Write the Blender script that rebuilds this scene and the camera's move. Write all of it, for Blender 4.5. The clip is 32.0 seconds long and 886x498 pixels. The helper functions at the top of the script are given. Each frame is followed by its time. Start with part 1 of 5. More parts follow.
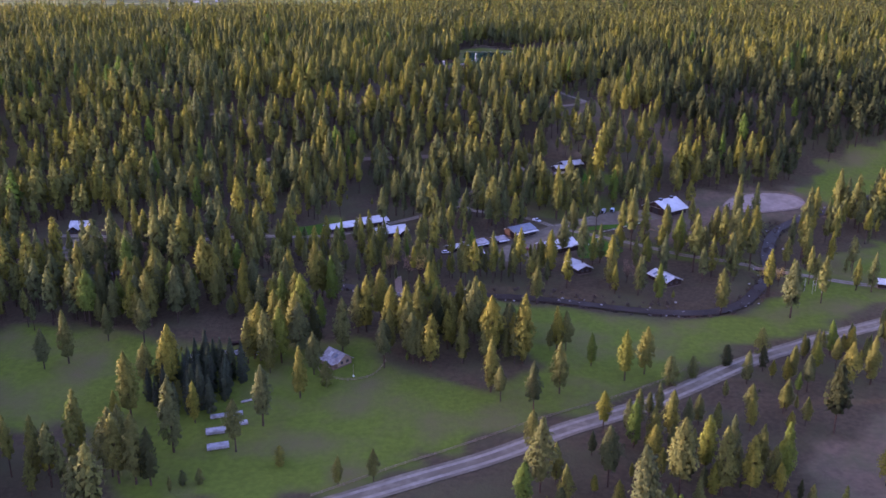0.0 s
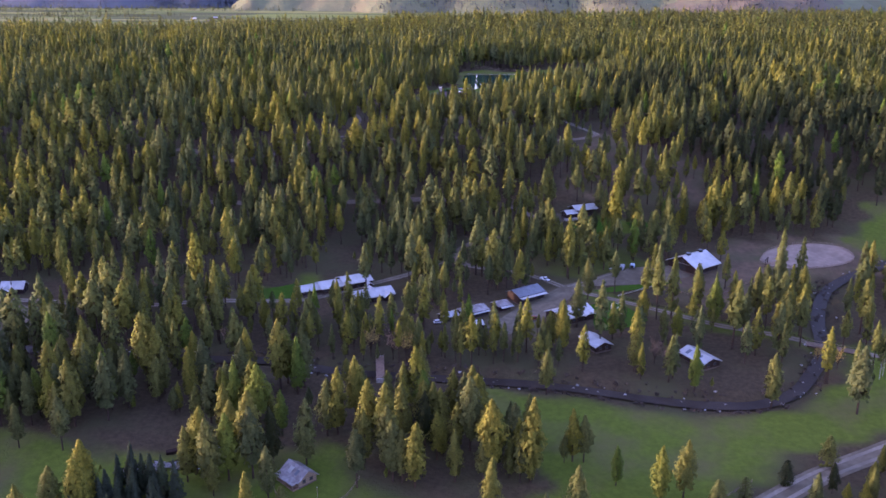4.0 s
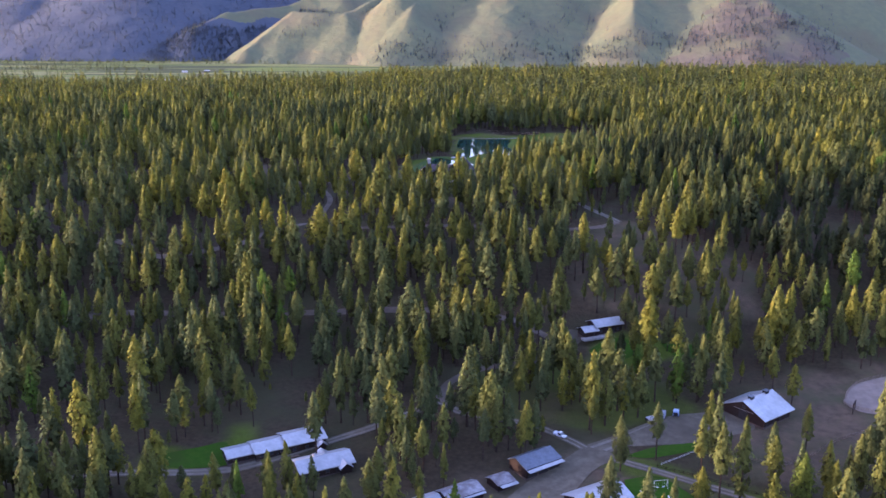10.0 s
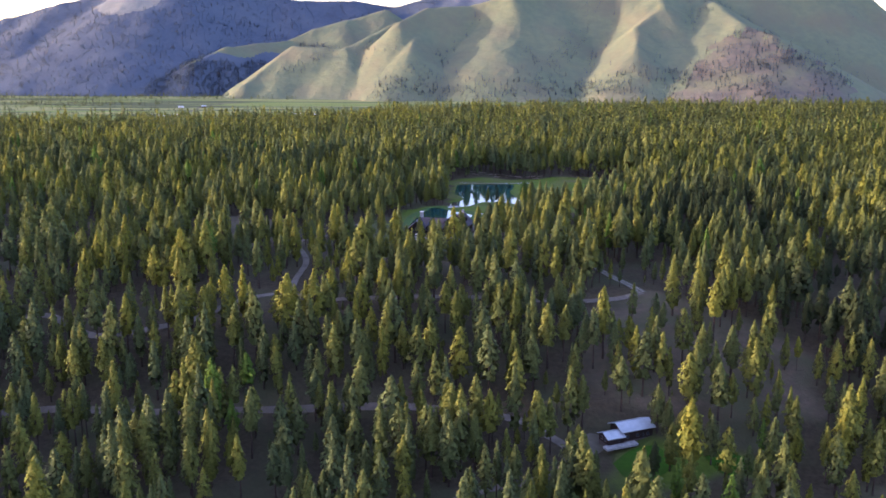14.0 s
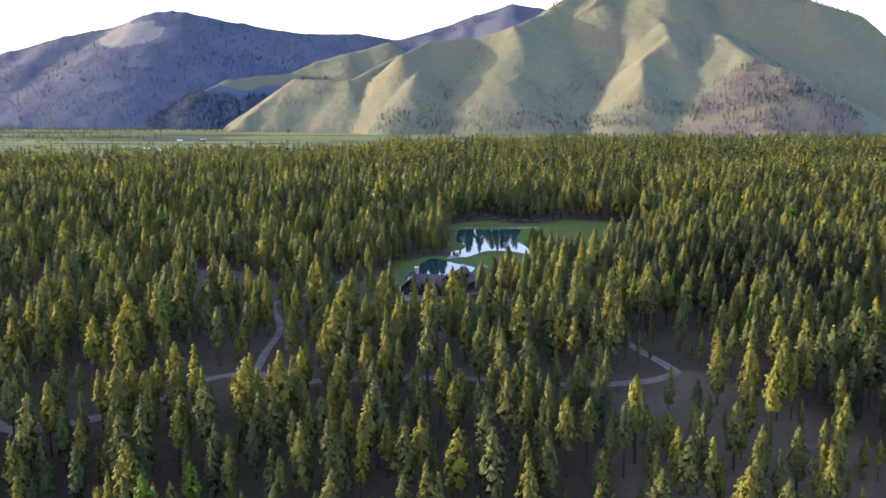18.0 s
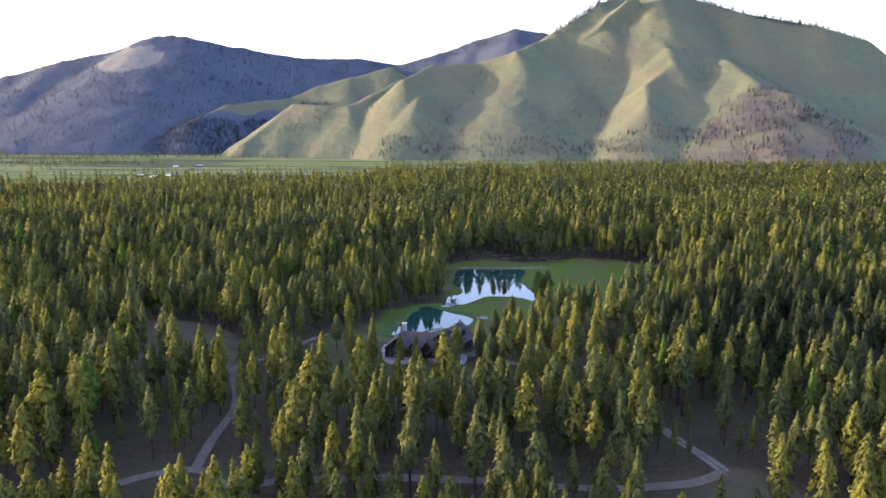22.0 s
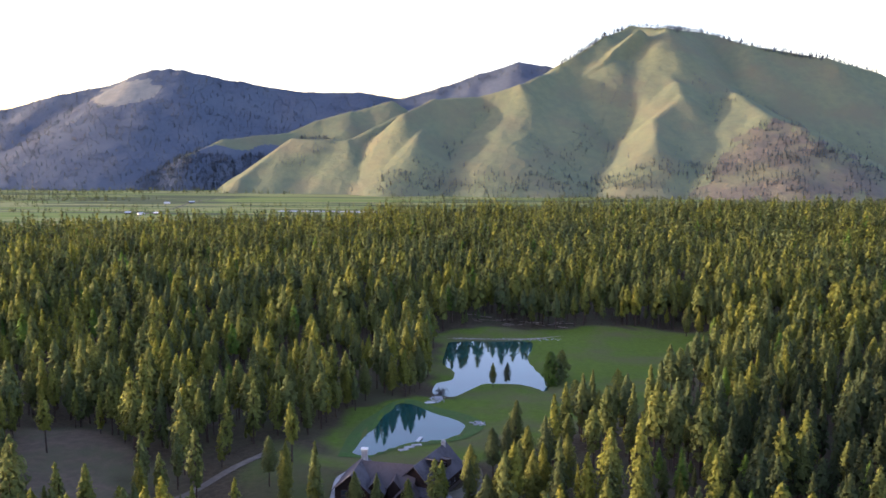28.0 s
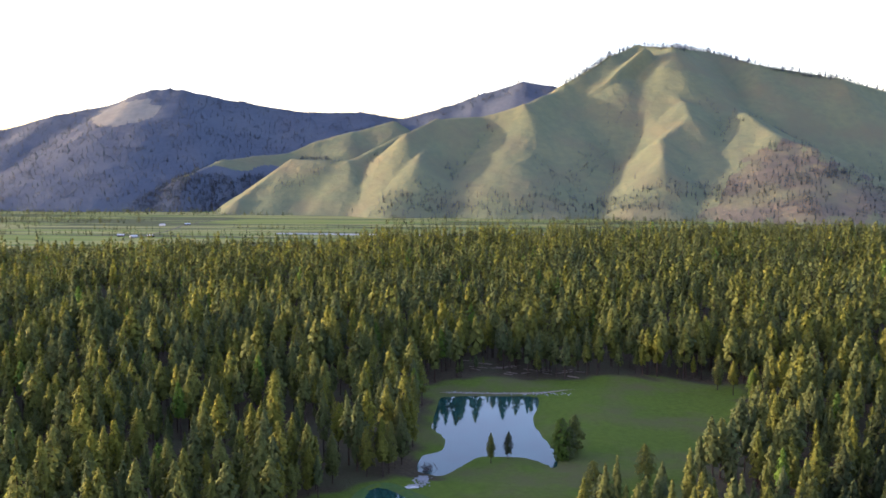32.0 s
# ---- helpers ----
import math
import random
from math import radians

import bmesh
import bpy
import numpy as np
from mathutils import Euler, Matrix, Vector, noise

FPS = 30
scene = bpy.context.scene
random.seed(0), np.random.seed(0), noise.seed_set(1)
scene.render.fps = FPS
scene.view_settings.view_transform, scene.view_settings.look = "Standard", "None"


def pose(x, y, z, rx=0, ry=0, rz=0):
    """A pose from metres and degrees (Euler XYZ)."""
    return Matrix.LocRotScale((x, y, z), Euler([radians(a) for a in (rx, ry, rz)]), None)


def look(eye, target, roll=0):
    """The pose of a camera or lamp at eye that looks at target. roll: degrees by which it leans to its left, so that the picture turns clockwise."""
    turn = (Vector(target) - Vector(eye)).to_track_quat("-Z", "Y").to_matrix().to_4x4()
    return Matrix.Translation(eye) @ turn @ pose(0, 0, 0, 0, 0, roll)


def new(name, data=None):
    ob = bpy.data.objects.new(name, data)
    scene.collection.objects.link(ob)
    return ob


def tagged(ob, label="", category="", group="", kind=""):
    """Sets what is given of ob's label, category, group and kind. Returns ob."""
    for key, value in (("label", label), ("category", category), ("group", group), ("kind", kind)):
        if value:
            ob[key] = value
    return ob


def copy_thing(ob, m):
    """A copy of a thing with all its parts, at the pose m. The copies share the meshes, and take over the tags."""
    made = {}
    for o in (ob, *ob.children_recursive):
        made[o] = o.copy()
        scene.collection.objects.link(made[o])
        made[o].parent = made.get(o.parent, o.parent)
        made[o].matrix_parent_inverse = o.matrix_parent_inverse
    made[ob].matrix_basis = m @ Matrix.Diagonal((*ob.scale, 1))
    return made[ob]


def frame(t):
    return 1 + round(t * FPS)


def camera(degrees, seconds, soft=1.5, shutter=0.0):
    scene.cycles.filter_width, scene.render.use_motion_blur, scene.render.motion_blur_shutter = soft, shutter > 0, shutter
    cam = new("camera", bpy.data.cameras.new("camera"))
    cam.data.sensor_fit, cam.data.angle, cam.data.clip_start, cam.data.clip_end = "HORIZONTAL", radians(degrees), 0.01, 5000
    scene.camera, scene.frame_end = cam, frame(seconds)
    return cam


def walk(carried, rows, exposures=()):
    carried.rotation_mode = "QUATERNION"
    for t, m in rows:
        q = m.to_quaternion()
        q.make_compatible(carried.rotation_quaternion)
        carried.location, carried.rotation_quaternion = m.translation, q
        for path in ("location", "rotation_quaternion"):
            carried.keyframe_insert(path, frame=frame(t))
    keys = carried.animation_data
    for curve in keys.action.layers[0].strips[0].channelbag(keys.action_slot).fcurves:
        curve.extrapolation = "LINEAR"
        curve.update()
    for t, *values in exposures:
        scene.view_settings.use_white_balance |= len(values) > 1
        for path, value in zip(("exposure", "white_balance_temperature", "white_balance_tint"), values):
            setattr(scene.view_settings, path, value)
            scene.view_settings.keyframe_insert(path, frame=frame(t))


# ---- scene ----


def aim(x, y, z, pitch, yaw, roll):
    """A camera pose from its place, its pitch and yaw in degrees and its roll."""
    p, w = radians(pitch), radians(yaw)
    way = Vector((-math.sin(w) * math.cos(p), math.cos(w) * math.cos(p), math.sin(p)))
    eye = Vector((x, y, z))
    return look(eye, eye + way * 100, roll)


# ---- camera ----
cam = camera(51.98, 32.0, 1.6)
PATH = [
    (0, aim(0.0, 0.0, 172.5, -18.61, 3.36, 0.10)),
    (1, aim(0.3, 20.2, 172.4, -18.48, 3.46, 0.06)),
    (2, aim(0.6, 40.6, 172.4, -18.31, 3.57, 0.0)),
    (3, aim(0.8, 61.3, 172.5, -18.08, 3.62, 0.0)),
    (6, aim(-0.2, 124.4, 172.8, -16.85, 3.45, 0.0)),
    (7, aim(-0.3, 145.5, 172.6, -16.34, 3.46, 0.0)),
    (8, aim(-0.1, 166.6, 172.2, -15.78, 3.48, 0.0)),
    (9, aim(0.3, 187.7, 171.7, -15.23, 3.54, 0.0)),
    (10, aim(0.6, 208.8, 171.4, -14.65, 3.55, 0.0)),
    (11, aim(0.8, 229.8, 171.2, -14.11, 3.58, 0.0)),
    (12, aim(0.7, 250.6, 171.3, -13.59, 3.63, 0.0)),
    (13, aim(0.6, 271.2, 171.4, -13.08, 3.66, 0.0)),
    (14, aim(0.3, 291.3, 171.4, -12.58, 3.68, 0.0)),
    (17, aim(-1.1, 348.2, 172.0, -11.07, 3.92, -0.05)),
    (18, aim(-1.0, 366.8, 171.8, -10.61, 3.95, -0.05)),
    (19, aim(-1.0, 385.3, 171.5, -10.21, 3.98, 0.0)),
    (20, aim(-0.9, 403.8, 171.3, -9.82, 4.01, 0.05)),
    (21, aim(-1.0, 422.9, 171.3, -9.44, 4.07, 0.05)),
    (22, aim(-1.2, 443.3, 171.6, -9.07, 4.12, 0.0)),
    (23, aim(-1.2, 464.9, 171.8, -8.71, 4.18, 0.0)),
    (24, aim(-1.1, 487.1, 171.9, -8.33, 4.22, 0.0)),
    (25, aim(-1.1, 509.6, 172.0, -7.99, 4.29, 0.0)),
    (28, aim(-0.9, 573.0, 172.3, -6.95, 4.39, 0.0)),
    (29, aim(-0.7, 593.3, 172.4, -6.62, 4.45, 0.0)),
    (30, aim(-0.5, 613.6, 172.5, -6.29, 4.50, 0.0)),
    (31, aim(-0.3, 634.1, 172.6, -5.97, 4.56, 0.0)),
    (32, aim(0.0, 654.7, 172.8, -5.68, 4.66, 0.0)),
]
walk(cam, PATH, [(0, 3.15, 5300, 71), (12, 3.17, 5150, 53), (32, 2.9, 5400, 43)])

# ---- light: a low evening sun from the left, a pale sky ----
SUN_AZ, SUN_EL = radians(-94.2), radians(4.0)
sun_way = Vector((math.sin(SUN_AZ) * math.cos(SUN_EL), math.cos(SUN_AZ) * math.cos(SUN_EL), math.sin(SUN_EL)))
sun_data = bpy.data.lights.new("sun", "SUN")
sun_data.energy, sun_data.angle, sun_data.color = 1.7, radians(0.7), (1.0, 0.83, 0.38)
sun = new("sun", sun_data)
sun.matrix_world = look(sun_way * 900, (0, 0, 0))

world = bpy.data.worlds.new("evening_sky")
scene.world = world
world.use_nodes = True
wt = world.node_tree
sky = wt.nodes.new("ShaderNodeTexSky")
sky.sky_type, sky.sun_disc = "NISHITA", False
sky.sun_elevation, sky.sun_rotation = SUN_EL, SUN_AZ
sky.altitude, sky.air_density, sky.dust_density, sky.ozone_density = 900, 1.0, 1.9, 0.8
back = wt.nodes["Background"]
back.inputs["Strength"].default_value = 0.15
wt.links.new(sky.outputs["Color"], back.inputs["Color"])

# ---- materials ----
MATS = {}


def mix_rgb(nt, fac, a, b):
    n = nt.nodes.new("ShaderNodeMix")
    n.data_type = "RGBA"
    for sock, val in ((n.inputs[0], fac), (n.inputs[6], a), (n.inputs[7], b)):
        if isinstance(val, bpy.types.NodeSocket):
            nt.links.new(val, sock)
        elif isinstance(val, (int, float)):
            sock.default_value = val
        else:
            sock.default_value = (*val, 1)
    return n.outputs[2]


def noise_fac(nt, scale, detail=4.0, lo=0.35, hi=0.65, stretch=(1, 1, 1), rough=0.55):
    """Object-space noise in metres, spread from 0 to 1 between lo and hi."""
    co = nt.nodes.new("ShaderNodeNewGeometry").outputs["Position"]
    mp = nt.nodes.new("ShaderNodeMapping")
    mp.inputs["Scale"].default_value = stretch
    nt.links.new(co, mp.inputs["Vector"])
    n = nt.nodes.new("ShaderNodeTexNoise")
    n.inputs["Scale"].default_value, n.inputs["Detail"].default_value, n.inputs["Roughness"].default_value = scale, detail, rough
    nt.links.new(mp.outputs[0], n.inputs["Vector"])
    r = nt.nodes.new("ShaderNodeMapRange")
    r.inputs[1].default_value, r.inputs[2].default_value = lo, hi
    nt.links.new(n.outputs[0], r.inputs[0])
    return r.outputs[0]


def material(name, a, b, scale=0.6, c=None, scale2=0.05, rough=0.85, metal=0.0, bump=0.0, bump_scale=None, stretch=(1, 1, 1), vary=0.0, spec=0.3, relief=0.3):
    """A surface of two tones at a fine scale, a third at a broad scale, with relief; vary: brightness by object."""
    if name in MATS:
        return MATS[name]
    m = bpy.data.materials.new(name)
    m.use_nodes = True
    nt = m.node_tree
    bs = nt.nodes["Principled BSDF"]
    col = mix_rgb(nt, noise_fac(nt, scale, stretch=stretch), a, b)
    if c:
        col = mix_rgb(nt, noise_fac(nt, scale2, 3, 0.45, 0.7), col, c)
    if vary:
        info = nt.nodes.new("ShaderNodeObjectInfo")
        r = nt.nodes.new("ShaderNodeMapRange")
        r.inputs[3].default_value, r.inputs[4].default_value = 1 - vary, 1 + vary
        nt.links.new(info.outputs["Random"], r.inputs[0])
        h = nt.nodes.new("ShaderNodeHueSaturation")
        nt.links.new(r.outputs[0], h.inputs["Value"])
        nt.links.new(col, h.inputs["Color"])
        col = h.outputs[0]
    nt.links.new(col, bs.inputs["Base Color"])
    bs.inputs["Roughness"].default_value, bs.inputs["Metallic"].default_value = rough, metal
    bs.inputs["Specular IOR Level"].default_value = spec
    if bump:
        bp = nt.nodes.new("ShaderNodeBump")
        bp.inputs["Strength"].default_value, bp.inputs["Distance"].default_value = min(bump, 1), relief * bump
        nt.links.new(noise_fac(nt, bump_scale or scale, 6, 0.2, 0.8, stretch), bp.inputs["Height"])
        nt.links.new(bp.outputs[0], bs.inputs["Normal"])
    MATS[name] = m
    return m


def foliage(name, dark, light, fresh, by_object=False):
    """Needles: tone by tree (tint), by tuft (island) and by fine noise, a little light coming through."""
    m = bpy.data.materials.new(name)
    m.use_nodes = True
    nt = m.node_tree
    bs = nt.nodes["Principled BSDF"]
    if by_object:
        tint = nt.nodes.new("ShaderNodeObjectInfo").outputs["Random"]
    else:
        at = nt.nodes.new("ShaderNodeAttribute")
        at.attribute_name = "tint"
        tint = at.outputs["Fac"]
    ramp = nt.nodes.new("ShaderNodeValToRGB")
    e = ramp.color_ramp.elements
    e[0].position, e[0].color = 0.1, (*dark, 1)
    e[1].position, e[1].color = 0.88, (*light, 1)
    # step for tints near 0, about a third of the dark tone
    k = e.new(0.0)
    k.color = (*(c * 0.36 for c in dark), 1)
    k = e.new(0.965 if by_object else 0.93)
    k.color = (*fresh, 1)
    nt.links.new(tint, ramp.inputs[0])
    geo = nt.nodes.new("ShaderNodeNewGeometry")
    r = nt.nodes.new("ShaderNodeMapRange")
    r.inputs[3].default_value, r.inputs[4].default_value = 0.85, 1.15
    nt.links.new(geo.outputs["Random Per Island"], r.inputs[0])
    h = nt.nodes.new("ShaderNodeHueSaturation")
    nt.links.new(r.outputs[0], h.inputs["Value"])
    nt.links.new(ramp.outputs[0], h.inputs["Color"])
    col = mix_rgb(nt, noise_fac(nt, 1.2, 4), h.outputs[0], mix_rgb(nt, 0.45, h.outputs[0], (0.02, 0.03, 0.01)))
    nt.links.new(col, bs.inputs["Base Color"])
    bs.inputs["Roughness"].default_value = 0.7
    bs.inputs["Specular IOR Level"].default_value = 0.06
    out = nt.nodes.new("ShaderNodeAttribute")
    out.attribute_name = "outward"
    turn = nt.nodes.new("ShaderNodeVectorTransform")
    turn.vector_type, turn.convert_from, turn.convert_to = "NORMAL", "OBJECT", "WORLD"
    nt.links.new(out.outputs["Vector"], turn.inputs[0])
    nt.links.new(turn.outputs[0], bs.inputs["Normal"])
    tr = nt.nodes.new("ShaderNodeBsdfTranslucent")
    nt.links.new(col, tr.inputs["Color"])
    mx = nt.nodes.new("ShaderNodeMixShader")
    mx.inputs[0].default_value = 0.4
    nt.links.new(bs.outputs[0], mx.inputs[1])
    nt.links.new(tr.outputs[0], mx.inputs[2])
    nt.links.new(mx.outputs[0], nt.nodes["Material Output"].inputs["Surface"])
    MATS[name] = m
    return m


NEEDLES = foliage("pine_needles", (0.100, 0.122, 0.046), (0.205, 0.20, 0.024), (0.105, 0.17, 0.022))
NEEDLES_OB = foliage("pine_needles_single", (0.105, 0.122, 0.046), (0.205, 0.195, 0.026), (0.115, 0.17, 0.025), True)
# needles of the far slopes, tinted blue to stand in for haze
HAZE_NEEDLES = foliage("haze_tinted_needles", (0.074, 0.096, 0.118), (0.088, 0.112, 0.132), (0.09, 0.115, 0.13))
SPRUCE = foliage("spruce_needles", (0.045, 0.060, 0.044), (0.065, 0.082, 0.045), (0.07, 0.09, 0.045), True)
BARK = material("bark", (0.075, 0.048, 0.034), (0.042, 0.031, 0.025), 1.5, rough=0.95, spec=0.04)
GRAVEL = material("gravel", (0.168, 0.142, 0.098), (0.118, 0.10, 0.069), 0.35, (0.096, 0.08, 0.054), 0.06, rough=0.95, bump=0.4, bump_scale=1.2, spec=0.04)
DIRT = material("forest_dirt", (0.175, 0.14, 0.105), (0.125, 0.10, 0.075), 0.35, (0.105, 0.085, 0.06), 0.06, rough=0.95, bump=0.4, bump_scale=1.2, spec=0.04)
SAND = material("arena_sand", (0.27, 0.215, 0.165), (0.21, 0.165, 0.128), 0.3, (0.175, 0.138, 0.105), 0.08, rough=0.97, bump=0.3, spec=0.04)
SHORE = material("shore_grass", (0.062, 0.105, 0.025), (0.05, 0.085, 0.022), 0.5, (0.07, 0.09, 0.03), 0.08, rough=0.95, bump=0.4, spec=0.04)
LAWN = material("lawn", (0.030, 0.080, 0.007), (0.040, 0.092, 0.008), 0.5, (0.038, 0.068, 0.010), 0.08, rough=0.95, bump=0.4, spec=0.04)
TIN = material("pale_metal_roof", (0.50, 0.50, 0.49), (0.42, 0.42, 0.41), 0.8, (0.36, 0.36, 0.35), 0.2, rough=0.38, metal=0.35, stretch=(1, 1, 0.3))
TIN_GREY = material("grey_metal_roof", (0.17, 0.19, 0.22), (0.13, 0.145, 0.165), 0.8, (0.11, 0.12, 0.13), 0.2, rough=0.42, metal=0.35)
TIN_OLD = material("weathered_metal_roof", (0.36, 0.34, 0.33), (0.23, 0.21, 0.20), 0.7, (0.16, 0.13, 0.12), 0.25, rough=0.55, metal=0.2)
SHINGLE = material("brown_shingles", (0.092, 0.08, 0.08), (0.064, 0.055, 0.056), 1.2, (0.11, 0.095, 0.094), 0.15, rough=0.9, bump=0.3, spec=0.04)
SHINGLE_RED = material("red_brown_shingles", (0.105, 0.080, 0.072), (0.08, 0.062, 0.056), 1.2, (0.10, 0.08, 0.074), 0.15, rough=0.9, bump=0.3, spec=0.04)
FLAGS = material("pale_flagstone", (0.34, 0.315, 0.285), (0.24, 0.22, 0.20), 0.6, (0.18, 0.165, 0.15), 0.2, rough=0.85, bump=0.3)
LOG = material("dark_stained_boards", (0.034, 0.021, 0.017), (0.023, 0.016, 0.013), 0.9, (0.042, 0.028, 0.022), 0.2, rough=0.85, stretch=(1, 1, 4), bump=0.2, spec=0.04)
LOG_PALE = material("weathered_logs", (0.24, 0.18, 0.13), (0.15, 0.11, 0.08), 0.9, rough=0.9, stretch=(1, 1, 4), bump=0.2)
TRIM = material("pale_trim", (0.55, 0.52, 0.47), (0.42, 0.40, 0.36), 1.0, rough=0.7)
STONE = material("field_stone", (0.36, 0.33, 0.30), (0.22, 0.20, 0.18), 0.9, rough=0.9, bump=0.5)
FRAME = material("dark_window_frame", (0.10, 0.075, 0.058), (0.075, 0.055, 0.045), 1.0, rough=0.8)
DECK = material("deck_boards", (0.22, 0.15, 0.10), (0.15, 0.10, 0.07), 1.0, rough=0.85)
# near-black doors and vents; on open bays it stands in for inside shade
DARK = material("dark_panel", (0.02, 0.018, 0.017), (0.03, 0.026, 0.024), 0.8, rough=0.9)
RUBBER = material("tyre_rubber", (0.02, 0.02, 0.02), (0.03, 0.03, 0.03), 4, rough=0.9)
STEEL = material("brushed_steel", (0.45, 0.45, 0.46), (0.35, 0.35, 0.36), 2, rough=0.35, metal=0.9)


def glass_pane(name="window_glass", tone=(0.03, 0.035, 0.04)):
    m = material(name, tone, tuple(c * 1.4 for c in tone), 0.5, rough=0.06, spec=0.8)
    return m


GLASS = glass_pane()


def water(name, tone, rough, ripple, gloss=0.5):
    m = bpy.data.materials.new(name)
    m.use_nodes = True
    nt = m.node_tree
    bs = nt.nodes["Principled BSDF"]
    nt.links.new(mix_rgb(nt, noise_fac(nt, 0.08), tone, tuple(c * 0.6 for c in tone)), bs.inputs["Base Color"])
    bs.inputs["Roughness"].default_value, bs.inputs["IOR"].default_value = rough, 1.33
    bs.inputs["Specular IOR Level"].default_value = gloss
    bp = nt.nodes.new("ShaderNodeBump")
    bp.inputs["Strength"].default_value, bp.inputs["Distance"].default_value = ripple, 0.05
    nt.links.new(noise_fac(nt, 0.9, 3, 0.2, 0.8), bp.inputs["Height"])
    nt.links.new(bp.outputs[0], bs.inputs["Normal"])
    return m


POND = water("pond_water", (0.012, 0.055, 0.044), 0.03, 0.06)
CREEK = water("creek_water", (0.040, 0.030, 0.022), 0.5, 0.9, 0.22)

# ---- the lie of the land ----
rng = np.random.default_rng(7)
LAND_Y = [-600, 0, 150, 289, 350, 460, 520, 560, 624, 665, 700, 740, 885, 943, 1000, 1050, 1150, 1300, 1700, 2200, 2700, 9000]
LAND_Z = [-14, -10, -8, -5, -1, 6, 10, 12, 19, 36, 47, 52, 52, 50, 48, 46, 45, 43, 37, 31, -45, -45]
_ys = np.arange(-600, 9000, 5.0)
_zs = np.convolve(np.pad(np.interp(_ys, LAND_Y, LAND_Z), 5, mode="edge"), np.hanning(13)[1:-1] / np.hanning(13).sum(), "valid")


def smooth(a, b, v):
    u = np.clip((v - a) / (b - a), 0, 1)
    return u * u * (3 - 2 * u)


def waves(x, y, size, seed, n=7):
    """A smooth uneven field of about -1 to 1 with hills of that size."""
    r = np.random.default_rng(seed)
    out = 0
    for _ in range(n):
        a, ph, s = r.uniform(0, 6.283), r.uniform(0, 6.283), size * r.uniform(0.6, 1.6)
        out = out + np.sin((x * math.cos(a) + y * math.sin(a)) * 6.283 / s + ph)
    return out / math.sqrt(n / 2) / 1.6


def uneven(x, y, size, seed, octaves=3):
    """Lattice noise of about -1 to 1, with finer octaves on top."""
    out, amp, tot = 0, 1.0, 0.0
    for o in range(octaves):
        lat = np.random.default_rng(seed * 10 + o).uniform(-1, 1, (256, 256))
        fx, fy = x / size, y / size
        i, j = np.floor(fx).astype(int), np.floor(fy).astype(int)
        u, v = fx - i, fy - j
        u, v = u * u * u * (u * (6 * u - 15) + 10), v * v * v * (v * (6 * v - 15) + 10)
        i0, i1, j0, j1 = i % 256, (i + 1) % 256, j % 256, (j + 1) % 256
        out = out + amp * ((lat[j0, i0] * (1 - u) + lat[j0, i1] * u) * (1 - v) + (lat[j1, i0] * (1 - u) + lat[j1, i1] * u) * v)
        tot, amp, size = tot + amp, amp * 0.5, size * 0.47
    return out / tot * 1.6


def curve(pts, step=3.0):
    """A smooth line through plan points, sampled about every step metres."""
    p = np.array(pts, float)
    q = np.vstack([2 * p[0] - p[1], p, 2 * p[-1] - p[-2]])
    out = []
    for i in range(1, len(q) - 2):
        n = max(2, int(np.linalg.norm(q[i + 1] - q[i]) / step))
        u = np.linspace(0, 1, n, endpoint=False)[:, None]
        out.append(0.5 * (2 * q[i] + (q[i + 1] - q[i - 1]) * u + (2 * q[i - 1] - 5 * q[i] + 4 * q[i + 1] - q[i + 2]) * u**2
                          + (3 * q[i] - q[i - 1] - 3 * q[i + 1] + q[i + 2]) * u**3))
    return np.vstack(out + [p[-1:]])


def line_dist(x, y, line):
    """Distance of many plan points from a line."""
    d = np.full(np.shape(x), 1e9)
    for a, b in zip(line[:-1], line[1:]):
        ab = b - a
        u = np.clip(((x - a[0]) * ab[0] + (y - a[1]) * ab[1]) / max(ab @ ab, 1e-9), 0, 1)
        d = np.minimum(d, np.hypot(x - a[0] - u * ab[0], y - a[1] - u * ab[1]))
    return d


def inside(x, y, ring):
    ins = np.zeros(np.shape(x), bool)
    for (x0, y0), (x1, y1) in zip(ring, np.roll(ring, -1, axis=0)):
        if y0 != y1:
            ins ^= ((y0 > y) != (y1 > y)) & (x < (x1 - x0) * (y - y0) / (y1 - y0) + x0)
    return ins


def closed(pts, step=3.0):
    p = list(pts)
    return curve(p + p[:1], step)[:-1]


def ring_depth(x, y, ring):
    """Metres inside a ring; negative outside."""
    d = line_dist(x, y, np.vstack([ring, ring[:1]]))
    return np.where(inside(x, y, ring), d, -d)


POND_1 = closed([(-65, 912), (-63, 928), (-59, 954), (-55, 980), (-50, 985), (-42, 979), (-35, 970), (-24, 961), (-19, 952), (-20, 945), (-25, 935), (-34, 930), (-42, 927), (-48, 920), (-56, 911)])
POND_2 = closed([(-41, 1131), (-27, 1135), (-10, 1136), (7, 1137), (13, 1132), (11, 1108), (9, 1091), (12, 1070), (18, 1042), (17, 1022), (10, 1030), (2, 1035), (-9, 1035), (-15, 1034),
                 (-22, 1021), (-29, 1009), (-35, 1011), (-41, 1016), (-40, 1035), (-33, 1041), (-33, 1060), (-40, 1076), (-41, 1104)])
POND_Z = {1: 49.3, 2: 45.2}
CREEK_LINE = curve([(-330, 470), (-240, 452), (-180, 445), (-128, 443), (-97, 443), (-68, 435), (-37, 433), (-16, 432), (6, 430), (27, 427), (47, 423), (66, 419), (86, 416), (106, 417), (123, 427),
                    (135, 443), (147, 466), (154, 495), (166, 525), (180, 545), (200, 562), (240, 590), (300, 640)], 4)


